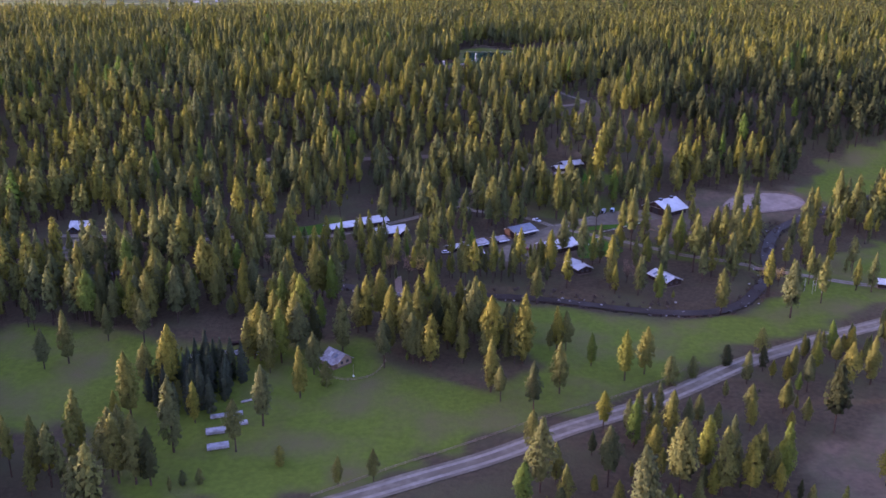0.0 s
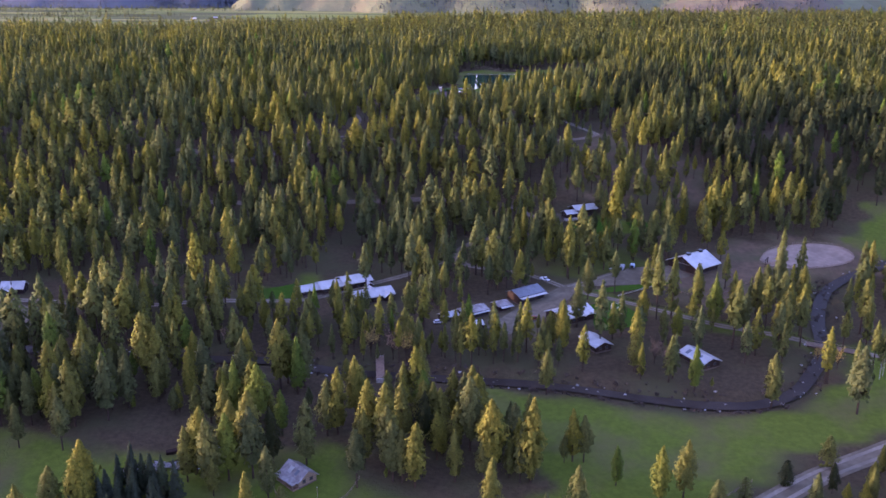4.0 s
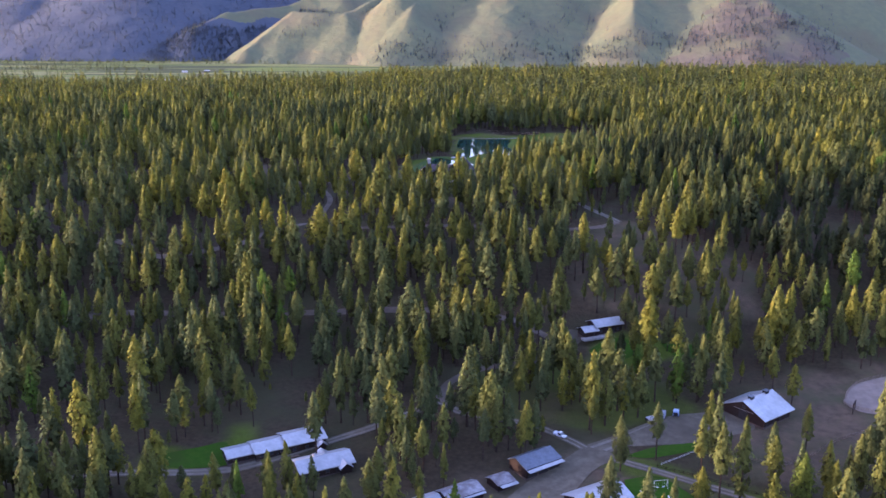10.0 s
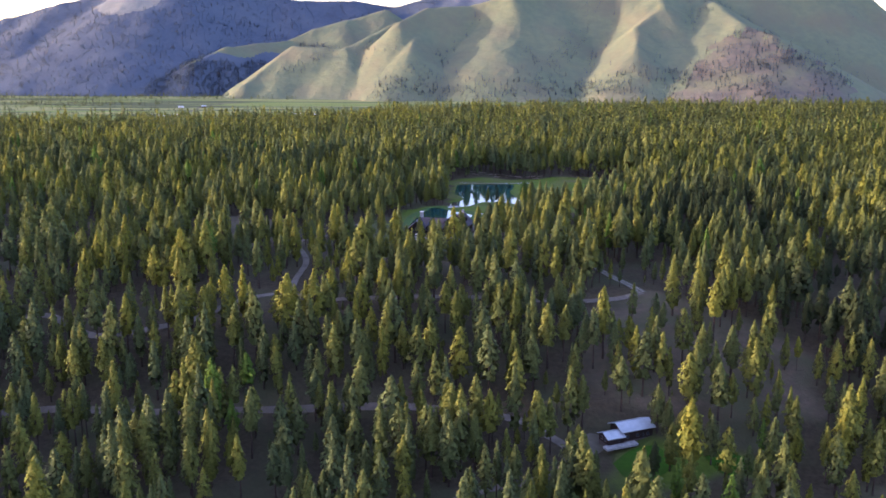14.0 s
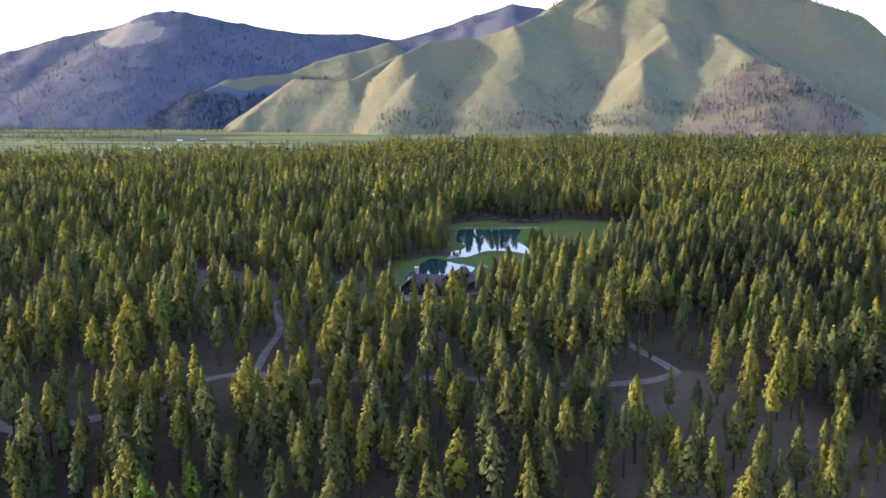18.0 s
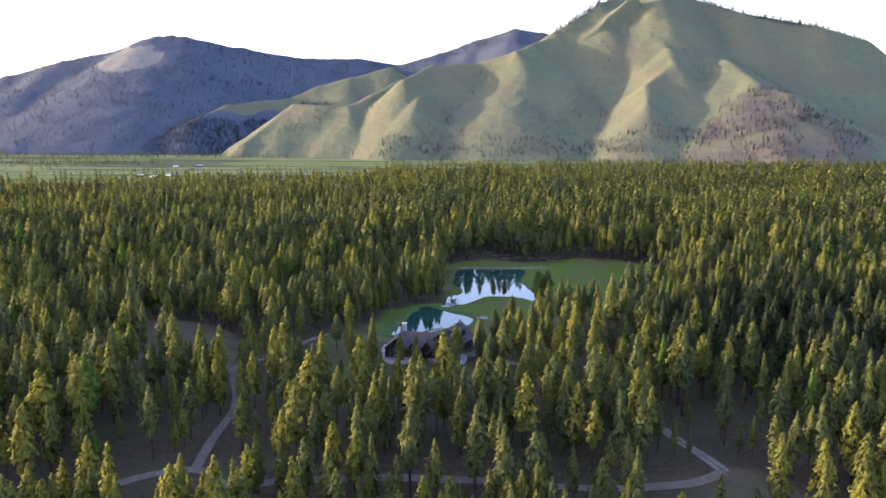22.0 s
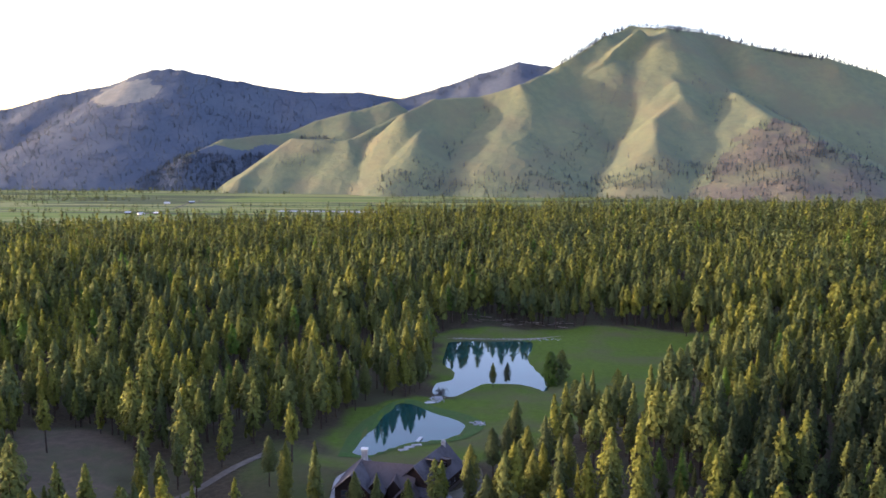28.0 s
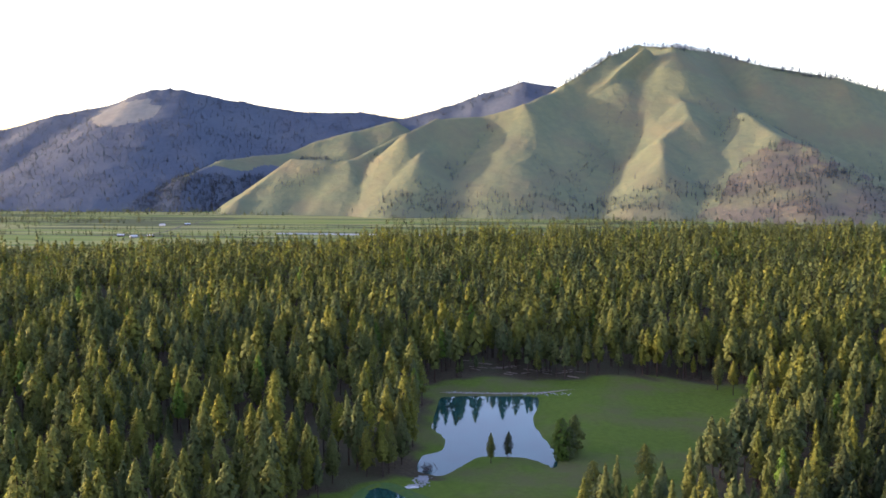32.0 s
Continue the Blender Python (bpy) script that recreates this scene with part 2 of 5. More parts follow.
RIM_X, RIM_S = [-1400, -740, -380, -128, 0, 490, 900], [430, 350, 235, 40, 15, -110, -140]  # the plateau's rim lies nearer on the left


def land(x, y):
    """Height of the ground."""
    x, y = np.asarray(x, float), np.asarray(y, float)
    z = np.interp(y + smooth(1300, 1800, y) * np.interp(x, RIM_X, RIM_S), _ys, _zs)
    near = 1 - smooth(1700, 2300, y)
    rough = np.where(y < 560, 0.5, 1.1)
    z = z + near * rough * waves(x, y, 70, 3) + near * 3 * waves(x, y, 420, 5) * smooth(100, 260, np.abs(x))
    z = z + 8 * smooth(0, 120, -(x + 0.575 * y + 45)) * (1 - smooth(500, 900, y))  # unseen bank left of the view, added to shade the meadow
    for ring, lev in ((POND_1, POND_Z[1]), (POND_2, POND_Z[2])):
        box = (x > -95) & (x < 60) & (y > ring[:, 1].min() - 30) & (y < ring[:, 1].max() + 30)
        if box.any():
            d = ring_depth(x[box], y[box], ring)
            zi = z[box]
            k = smooth(-16, 0, d)
            z[box] = zi * (1 - k) + k * (lev + 0.45 - 1.6 * smooth(-1, 4, d))
    box = (y > 400) & (y < 660) & (x > -340) & (x < 310)
    if box.any():
        z[box] -= 1.9 * (1 - smooth(3.0, 9.0, line_dist(x[box], y[box], CREEK_LINE)))
    return z


def land_at(x, y):
    return float(land(np.array([x]), np.array([y]))[0])


# ---- plan: ways, meadows, clearings ----
WAYS = {
    "gravel_road": (9.2, GRAVEL, [(-150, 205), (-95, 234), (-41, 265), (-9, 284), (29, 309), (64, 330), (96, 354), (134, 380), (186, 407), (260, 445), (350, 490)]),
    "bridge_lane": (4.2, GRAVEL, [(330, 420), (260, 432), (201, 447), (167, 460), (148, 468), (124, 480), (107, 487), (89, 497), (70, 506), (50, 516), (37, 524)]),
    "ranch_lane": (4.6, GRAVEL, [(37, 524), (29, 533), (16, 544), (-1, 549), (-14, 553), (-23, 561), (-33, 552), (-55, 533), (-80, 515), (-104, 504), (-146, 497), (-188, 492), (-260, 498)]),
    "cabin_lane": (4.0, DIRT, [(-23, 561), (-20, 575), (-5, 588), (11, 598), (25, 609), (28, 620), (19, 629), (5, 637), (-34, 640), (-83, 639), (-147, 634), (-180, 635), (-230, 628)]),
    "barn_lane": (9.0, GRAVEL, [(37, 524), (48, 532), (66, 546), (80, 552), (97, 552)]),
    "forest_road": (4.2, DIRT, [(-235, 694), (-216, 698), (-184, 680), (-151, 692), (-127, 717), (-105, 726), (-91, 716), (-72, 721), (-44, 725), (-14, 723), (14, 722), (45, 725), (60, 727), (71, 733)]),
    "upper_track": (3.4, DIRT, [(-105, 726), (-106, 745), (-107, 764), (-110, 790), (-122, 825), (-125, 840), (-112, 862), (-95, 905)]),
    "lodge_drive": (4.6, GRAVEL, [(71, 733), (66, 747), (58, 770), (50, 790), (37, 811), (24, 830), (8, 848), (-4, 860), (-10, 875)]),
}
LINES = {k: curve(v[2], 3.0) for k, v in WAYS.items()}
YARD = closed([(2, 488), (12, 503), (26, 518), (36, 527), (46, 520), (36, 510), (22, 486), (10, 474), (-8, 474)])
BARN_YARD = closed([(96, 560), (80, 556), (66, 549), (50, 536), (44, 528), (74, 533), (97, 542), (104, 548)])
ARENA = closed([(146, 570), (155, 585), (177, 595), (198, 591), (200, 578), (186, 565), (166, 559), (150, 562)])
MEADOWS = {
    "front_lawn": closed([(-92, 812), (-96, 905), (-68, 910), (-52, 862), (-16, 852), (-18, 812)]),
    "near": closed([(-150, 285), (-130, 262), (-90, 256), (-55, 262), (-40, 272), (-10, 296), (30, 322), (64, 343), (100, 372), (150, 398), (205, 440), (205, 448), (160, 455), (140, 432), (122, 412), (80, 405), (30, 415), (-5, 420), (-8, 392), (20, 370), (5, 340), (-30, 345), (-60, 372), (-100, 380), (-150, 345)]),
    "left": closed([(-240, 300), (-160, 300), (-125, 330), (-150, 372), (-230, 380), (-290, 350)]),
    "lodge": closed([(-52, 1158), (-3, 1181), (73, 1184), (125, 1170), (118, 1120), (95, 1060), (62, 985), (40, 960), (8, 925), (-8, 905), (-70, 890), (-78, 930), (-72, 960), (-64, 985), (-44, 1000), (-30, 1005), (-45, 1050), (-46, 1110)]),
    "field": closed([(204, 600), (232, 640), (290, 668), (380, 660), (380, 560), (253, 575), (215, 575)]),
    "bank": closed([(160, 455), (210, 452), (300, 430), (300, 520), (230, 510), (185, 490)]),
    "long": closed([(-135, 508), (-104, 528), (-95, 534), (-98, 507), (-122, 503)]),
    "hut": closed([(40, 612), (46, 621), (66, 626), (98, 616), (96, 604), (66, 596), (48, 598)]),
}
BARE = {
    "barn": closed([(88, 520), (100, 560), (112, 580), (150, 600), (205, 604), (230, 590), (205, 555), (160, 545), (130, 515), (110, 503)]),
    "hill": closed([(34, 655), (42, 700), (60, 722), (86, 728), (112, 710), (132, 680), (130, 646), (66, 640)]),
    "west": closed([(-110, 735), (-114, 800), (-104, 860), (-90, 915), (-74, 960), (-58, 900), (-72, 850), (-78, 760), (-92, 728)]),
    "farm": closed([(-272, 468), (-276, 520), (-226, 522), (-216, 490), (-222, 455), (-250, 450)]),
    "junction": closed([(-130, 708), (-112, 740), (-96, 735), (-84, 700), (-104, 694)]),
    "path": closed([(-36, 332), (-30, 333), (-20, 316), (-14, 298), (-20, 296), (-26, 314)]),
    "clearing": closed([(-210, 935), (-182, 930), (-149, 905), (-128, 845), (-147, 832), (-172, 856)]),
    "slope": closed([(100, 215), (115, 290), (150, 320), (200, 340), (260, 300), (240, 200)]),
    "yard": closed([(-30, 478), (-28, 488), (-12, 499), (6, 512), (24, 525), (40, 530), (52, 512), (46, 488), (28, 474), (0, 472)]),
    "cabin": closed([(-80, 345), (-76, 372), (-56, 368), (-52, 348)]),
    "sheds": closed([(-115, 282), (-116, 316), (-90, 320), (-86, 285)]),
    "long": closed([(-108, 501), (-104, 528), (-66, 540), (-48, 524), (-46, 506), (-60, 496), (-82, 500)]),
    "bunk": closed([(-106, 484), (-108, 502), (-46, 506), (-40, 490), (-70, 478)]),
    "approach": closed([(-84, 788), (-86, 850), (-14, 868), (-8, 838), (-10, 790)]),
    "forecourt": closed([(-10, 850), (-12, 905), (8, 925), (30, 935), (34, 880), (18, 846)]),
    "front": closed([(36, 604), (38, 632), (66, 640), (68, 622), (60, 606)]),
    "lodge": closed([(-80, 850), (-72, 900), (-6, 905), (-6, 870), (-18, 850)]),
}


LOOP = closed([(-20, 568), (0, 588), (22, 606), (40, 600), (66, 578), (84, 562), (48, 540), (20, 548), (-10, 556)])  # rough grass inside the lane's bend


def cover(x, y):
    """How much of the ground is grass, and how much bare, from 0 to 1."""
    g = np.zeros(np.shape(x))
    b = np.zeros(np.shape(x))
    wob = 5 * waves(x, y, 22, 11)
    for k, ring in MEADOWS.items():
        g = np.maximum(g, (0.35 if k == "front_lawn" else 1.0) * smooth(-4, 4, ring_depth(x, y, ring) + wob))
    for k in ("barn", "hill", "clearing", "slope", "path", "yard", "sheds"):
        ring = BARE[k]
        b = np.maximum(b, smooth(-5, 5, ring_depth(x, y, ring) + wob))
    loop = ring_depth(x, y, LOOP)
    g = np.maximum(g, 0.6 * smooth(-6, 6, loop + wob))
    lane = line_dist(x, y, LINES["bridge_lane"][::3])
    g = np.maximum(g, 0.8 * smooth(7.5, 4.5, lane + 0.3 * wob))
    return g, b


# ---- building helpers ----
def empty(name, m, label, category, group="", kind=""):
    ob = new(name)
    ob.empty_display_size = 0.5
    ob.matrix_world = m
    return tagged(ob, label, category, group, kind)


def mesh_ob(name, verts, faces, mats, parent=None, smooth_on=False):
    me = bpy.data.meshes.new(name)
    me.from_pydata([tuple(v) for v in verts], [], [tuple(f) for f in faces])
    for m in (mats if isinstance(mats, (list, tuple)) else [mats]):
        me.materials.append(m)
    if smooth_on:
        me.shade_smooth()
    ob = new(name, me)
    if parent:
        ob.parent = parent
    return ob


def part(name, bm, mat, parent, label=""):
    me = bpy.data.meshes.new(name)
    bm.to_mesh(me)
    bm.free()
    me.materials.append(mat)
    ob = new(name, me)
    ob.parent = parent
    return tagged(ob, label)


def big_mesh(name, V, F, slots, mats, attrs=None, smooth_on=False):
    """A large triangle or quad mesh straight from arrays; slots: material by face; attrs: floats by face."""
    me = bpy.data.meshes.new(name)
    n, k = F.shape
    me.vertices.add(len(V))
    me.vertices.foreach_set("co", V.astype(np.float32).ravel())
    me.loops.add(n * k)
    me.loops.foreach_set("vertex_index", F.astype(np.int32).ravel())
    me.polygons.add(n)
    me.polygons.foreach_set("loop_start", np.arange(0, n * k, k, dtype=np.int32))
    for m in mats:
        me.materials.append(m)
    if slots is not None:
        me.polygons.foreach_set("material_index", slots.astype(np.int32))
    for key, (dom, val) in (attrs or {}).items():
        at = me.attributes.new(key, "FLOAT" if val.ndim == 1 else "FLOAT_VECTOR", dom)
        at.data.foreach_set("value" if val.ndim == 1 else "vector", val.astype(np.float32).ravel())
    me.update(calc_edges=True)
    if smooth_on:
        me.shade_smooth()
    return new(name, me)


# ---- ground: one sheet from before the meadow to the far valley ----
gx = np.unique(np.concatenate([np.arange(-4200, -320, 60.0), np.arange(-320, 320, 3.0), np.arange(320, 4201, 60.0)]))
gy = np.unique(np.concatenate([np.arange(-400, 200, 30.0), np.arange(200, 1240, 3.0), np.arange(1240, 2700, 30.0), np.arange(2700, 5600, 60.0)]))
GX, GY = np.meshgrid(gx, gy)
gxf, gyf = GX.ravel(), GY.ravel()
gz = land(gxf, gyf)
near = (np.abs(gxf) < 400) & (gyf > 190) & (gyf < 1240)
gg, gb = np.zeros(len(gxf)), np.zeros(len(gxf))
gg[near], gb[near] = cover(gxf[near], gyf[near])
gv = smooth(2450, 2750, gyf)
wdt = len(gx)
ii = np.arange(len(gy) - 1)[:, None] * wdt + np.arange(wdt - 1)[None, :]
ii = ii.ravel()
ground_faces = np.stack([ii, ii + 1, ii + 1 + wdt, ii + wdt], 1)


def ground_material():
    m = bpy.data.materials.new("ground_cover")
    m.use_nodes = True
    nt = m.node_tree
    bs = nt.nodes["Principled BSDF"]

    def attr(n):
        a = nt.nodes.new("ShaderNodeAttribute")
        a.attribute_name = n
        return a.outputs["Fac"]
    duff = mix_rgb(nt, noise_fac(nt, 0.5, 6), (0.074, 0.055, 0.031), (0.048, 0.037, 0.022))
    duff = mix_rgb(nt, noise_fac(nt, 0.035, 4, 0.45, 0.65), duff, (0.062, 0.058, 0.028))
    grass = mix_rgb(nt, noise_fac(nt, 0.4, 6), (0.089, 0.123, 0.0165), (0.069, 0.095, 0.0135))
    grass = mix_rgb(nt, noise_fac(nt, 0.03, 5, 0.46, 0.7), grass, (0.098, 0.088, 0.036))
    bare = mix_rgb(nt, noise_fac(nt, 0.3, 6), (0.128, 0.092, 0.058), (0.088, 0.065, 0.041))
    bare = mix_rgb(nt, noise_fac(nt, 0.05, 5, 0.42, 0.66), bare, (0.082, 0.078, 0.038))
    valley = mix_rgb(nt, noise_fac(nt, 0.012, 3, 0.42, 0.58, (0.12, 1.4, 1)), (0.15, 0.185, 0.045), (0.235, 0.225, 0.085))
    valley = mix_rgb(nt, noise_fac(nt, 0.01, 2, 0.52, 0.56, (0.15, 1.2, 1)), valley, (0.09, 0.10, 0.045))
    col = mix_rgb(nt, attr("bare"), duff, bare)
    col = mix_rgb(nt, attr("grass"), col, grass)
    col = mix_rgb(nt, attr("valley"), col, valley)
    nt.links.new(col, bs.inputs["Base Color"])
    bs.inputs["Roughness"].default_value = 0.95
    bs.inputs["Specular IOR Level"].default_value = 0.03
    bp = nt.nodes.new("ShaderNodeBump")
    bp.inputs["Strength"].default_value, bp.inputs["Distance"].default_value = 0.7, 0.35
    nt.links.new(noise_fac(nt, 0.8, 8, 0.2, 0.8), bp.inputs["Height"])
    nt.links.new(bp.outputs[0], bs.inputs["Normal"])
    return m


ground = big_mesh("ground", np.stack([gxf, gyf, gz], 1), ground_faces, None, [ground_material()],
                  {"grass": ("POINT", gg), "bare": ("POINT", gb), "valley": ("POINT", gv)}, True)
tagged(ground, "brown forest floor with green meadows and dry grass", "ground", kind="structure")


def ribbon(name, line, width, mat, lift, label, category, level=None, ragged=0.5, tracks=None):
    """A way or water course laid on the land."""
    t = np.gradient(line, axis=0)
    t /= np.linalg.norm(t, axis=1)[:, None]
    nrm = np.stack([-t[:, 1], t[:, 0]], 1)
    r = np.random.default_rng(len(line))
    cols = np.linspace(-0.5, 0.5, 7)
    V, n = [], len(line)
    wob = np.convolve(r.uniform(-1, 1, n + 8), np.ones(9) / 9, "valid")[:n] * ragged * 2
    for i in range(n):
        for c in cols:
            p = line[i] + nrm[i] * (c * (width + wob[i] * (1 if c > 0 else 0.6)))
            V.append((p[0], p[1], 0))
    V = np.array(V)
    V[:, 2] = land(V[:, 0], V[:, 1]) + lift if level is None else np.repeat(level, 7)
    F = [(i * 7 + j, i * 7 + j + 1, (i + 1) * 7 + j + 1, (i + 1) * 7 + j) for i in range(n - 1) for j in range(6)]
    ob = mesh_ob(name, V, F, mat, None, True)
    if tracks:
        ob.data.materials.append(tracks)
        ob.data.polygons.foreach_set("material_index", [1 if i % 6 in (1, 4) else 0 for i in range(len(F))])
    return tagged(ob, label, category, kind="structure")


TRACKS = material("packed_wheel_tracks", (0.235, 0.205, 0.16), (0.18, 0.155, 0.12), 0.5, (0.15, 0.13, 0.10), 0.08, rough=0.95, spec=0.04)
for key, (wide, mat, _) in WAYS.items():
    ribbon(key, LINES[key], wide, mat, 0.22, "pale dirt way winding over the grass" if key != "gravel_road" else "broad pale gravel road with wheel tracks", "road", tracks=TRACKS if mat is GRAVEL else None)
creek_level = land(CREEK_LINE[:, 0], CREEK_LINE[:, 1]) + 0.7
ribbon("creek", CREEK_LINE, 6.4, CREEK, 0, "dark shallow creek running over stones", "creek", creek_level, 1.5)


def patch(name, ring, mat, lift, label, category, flat=None):
    """A filled area on the land, meshed by a grid clipped to its outline."""
    bm = bmesh.new()
    vs = [bm.verts.new((p[0], p[1], 0)) for p in ring]
    bm.faces.new(vs)
    lo, hi = ring.min(0), ring.max(0)
    if flat is None:
        for axis in (0, 1):
            for c in np.arange(lo[axis] + 4, hi[axis], 4.0):
                no = (1, 0, 0) if axis == 0 else (0, 1, 0)
                co = (c, 0, 0) if axis == 0 else (0, c, 0)
                bmesh.ops.bisect_plane(bm, geom=bm.verts[:] + bm.edges[:] + bm.faces[:], plane_co=co, plane_no=no)
    bmesh.ops.triangulate(bm, faces=bm.faces[:])
    P = np.array([v.co[:2] for v in bm.verts])
    z = land(P[:, 0], P[:, 1]) + lift if flat is None else np.full(len(P), flat)
    for v, h in zip(bm.verts, z):
        v.co.z = h
    for f in bm.faces:
        if f.normal.z < 0:
            f.normal_flip()
    me = bpy.data.meshes.new(name)
    bm.to_mesh(me)
    bm.free()
    me.materials.append(mat)
    return tagged(new(name, me), label, category, kind="structure")


patch("pond_lower", POND_1, POND, 0, "still teal pond beside the lodge mirroring trees", "pond", POND_Z[1])
patch("pond_upper", POND_2, POND, 0, "still dark pond mirroring forest and pale sky", "pond", POND_Z[2])
patch("ranch_yard", YARD, GRAVEL, 0.26, "grey gravel yard between the sheds", "yard")
patch("barn_yard", BARN_YARD, GRAVEL, 0.24, "grey gravel apron before the barn", "yard")
FARM_YARD = closed([(-238, 493), (-224, 482), (-215, 462), (-228, 457), (-242, 470), (-247, 488)])
patch("farm_yard", FARM_YARD, GRAVEL, 0.25, "pale gravel yard before the farmhouse", "yard")
patch("riding_arena", ARENA, SAND, 0.25, "pale sand riding arena", "arena")
LAWNS = {"a": [(50, 521.5), (56, 520), (66, 523), (82, 531), (93, 538), (91, 542), (74, 535), (60, 528)], "b": [(47, 505), (59, 508), (67, 500), (73, 490), (61, 480), (48, 477), (47, 490)],
         "c": [(44, 612), (52, 620), (62, 622), (66, 610), (58, 602), (48, 603)], "d": [(78, 618), (90, 620), (96, 610), (84, 604)],
         "e": [(-130, 510), (-112, 520), (-103, 524), (-98, 511), (-104, 507), (-120, 505)]}
mid = POND_1.mean(0)
LAWNS["shore"] = [tuple(p + (p - mid) / np.linalg.norm(p - mid) * (5.5 + 1.5 * math.sin(i * 0.9))) for i, p in enumerate(POND_1[::4])]
LAWN_RINGS = {k: closed(v, 2.0) for k, v in LAWNS.items()}
for k, ring in LAWN_RINGS.items():
    patch("lawn", ring, SHORE if k == "shore" else LAWN, 0.2, "mown bright green lawn", "lawn")


# ---- conifers ----
def pine(seed, boughs, sprays, blade, height=20.0, spread=0.14, low=0.3, sides=6, lean=0.0, rough=0.16, point=0.8):
    """A pine as triangles: a tapered trunk and whorls of boughs, each a fan of needle sprays that points outward and up.
    Returns verts, faces, slots and the outward directions that shade the needles softly."""
    r = np.random.default_rng(seed)
    V, F, S, N = [], [], [], []
    bend = r.normal(0, 0.012, 2) * height

    def axis(h):
        return np.array([bend[0] * h * h + lean * h * height, bend[1] * h * h, h * height])
    for k, h in enumerate((0.0, 0.5, 0.97)):
        rad = 0.014 * height * (1 - h) + 0.03
        for s in range(sides):
            a = 6.283 * s / sides
            V.append(axis(h) + np.array([rad * math.cos(a), rad * math.sin(a), -0.6 if k == 0 else 0]))
            N.append(np.array([math.cos(a), math.sin(a), 0.1]))
    for k in range(2):
        for s in range(sides):
            a, b = k * sides + s, k * sides + (s + 1) % sides
            F += [(a, b, b + sides), (a, b + sides, a + sides)]
            S += [0, 0]
    R = spread * height
    phase, phase2 = r.uniform(0, 6.283, 2)
    gap = r.uniform(0.1, 0.5)

    def reach(u, a):
        prof = (1 - u) ** point * (0.45 + 0.62 * min(1, u * 3.0)) + 0.02
        lobes = 1 + 0.14 * math.sin(a + phase) + 0.12 * math.sin(2 * a + 7 * u + phase2) + 0.1 * math.sin(19 * u + phase * 3)
        return R * prof * lobes
    for i in range(boughs):
        u = ((i + r.uniform(0, 1)) / boughs) ** 1.12
        if u < 0.3 and r.uniform(0, 1) < gap:
            u = r.uniform(0.3, 0.8)
        a = i * 2.39996 + r.uniform(-0.4, 0.4)
        full = reach(u, a) * r.uniform(0.86, 1.12)
        root = axis(low + (0.985 - low) * u)
        climb = 0.32 * (u - 0.35) * full + r.normal(0, 0.12)
        for q in range(sprays):
            g = a + r.normal(0, 0.2)
            way = np.array([math.cos(g), math.sin(g), 0.0])
            side = np.array([-math.sin(g), math.cos(g), 0.0])
            f = full * (0.3 + 0.7 * (q + r.uniform(0.3, 1.0)) / sprays)
            size = blade * (0.62 + 0.5 * (1 - u)) * r.uniform(0.8, 1.2)
            c = root + way * f + np.array([0, 0, climb * f / full + r.normal(0, 0.3)])
            out = way + np.array([0, 0, 0.3 + 0.5 * u])
            face = out / np.linalg.norm(out) + r.normal(0, 0.34, 3)
            face /= np.linalg.norm(face)
            rise = np.cross(face, side + r.normal(0, 0.45, 3))
            rise *= np.sign(rise[2] + 1e-6) / (np.linalg.norm(rise) + 1e-9)
            wide = np.cross(face, rise) * size * 0.52
            n = len(V)
            V += [c - rise * size * 0.5 - wide, c - rise * size * 0.5 + wide, c + rise * size * 0.85]
            out = out + r.normal(0, rough, 3)
            N += [out, out, out]
            F.append((n, n + 1, n + 2))
            S.append(1)
    top = axis(1.0)
    for q in range(4):
        g = q * 1.571 + phase
        n = len(V)
        w = np.array([math.cos(g), math.sin(g), 0]) * blade * 0.3
        V += [top - w - (0, 0, 1.3), top + w - (0, 0, 1.1), top + (0, 0, 0.3)]
        out = np.array([-math.sin(g), math.cos(g), 0.8])
        N += [out, out, out]
        F.append((n, n + 1, n + 2))
        S.append(1)
    N = np.array(N)
    return np.array(V), np.array(F), np.array(S), N / np.linalg.norm(N, axis=1)[:, None]


def plant(name, templates, spots, heights, tints, label, spin_seed, category="trees", leaf=None):
    """Many trees in one mesh of kind stuff."""
    r = np.random.default_rng(spin_seed)
    Vs, Fs, Ss, Ts, Ns, off = [], [], [], [], [], 0
    pick = r.integers(0, len(templates), len(spots))
    for k, (tv, tf, ts, tn) in enumerate(templates):
        sel = np.where(pick == k)[0]
        if not len(sel):
            continue
        a = r.uniform(0, 6.283, len(sel))
        ca, sa = np.cos(a)[:, None], np.sin(a)[:, None]
        s = heights[sel] / 20.0
        w = s * r.uniform(0.85, 1.2, len(sel))
        x, y = tv[None, :, 0] * ca - tv[None, :, 1] * sa, tv[None, :, 0] * sa + tv[None, :, 1] * ca
        V = np.stack([x * w[:, None] + spots[sel, 0:1], y * w[:, None] + spots[sel, 1:2], tv[None, :, 2] * s[:, None] + spots[sel, 2:3]], 2)
        N = np.stack([tn[None, :, 0] * ca - tn[None, :, 1] * sa, tn[None, :, 0] * sa + tn[None, :, 1] * ca, np.broadcast_to(tn[None, :, 2], x.shape)], 2)
        F = tf[None] + (np.arange(len(sel)) * len(tv))[:, None, None] + off
        Vs.append(V.reshape(-1, 3))
        Ns.append(N.reshape(-1, 3))
        Fs.append(F.reshape(-1, 3))
        Ss.append(np.tile(ts, len(sel)))
        Ts.append(np.repeat(tints[sel], len(tf)))
        off += V.shape[0] * V.shape[1]
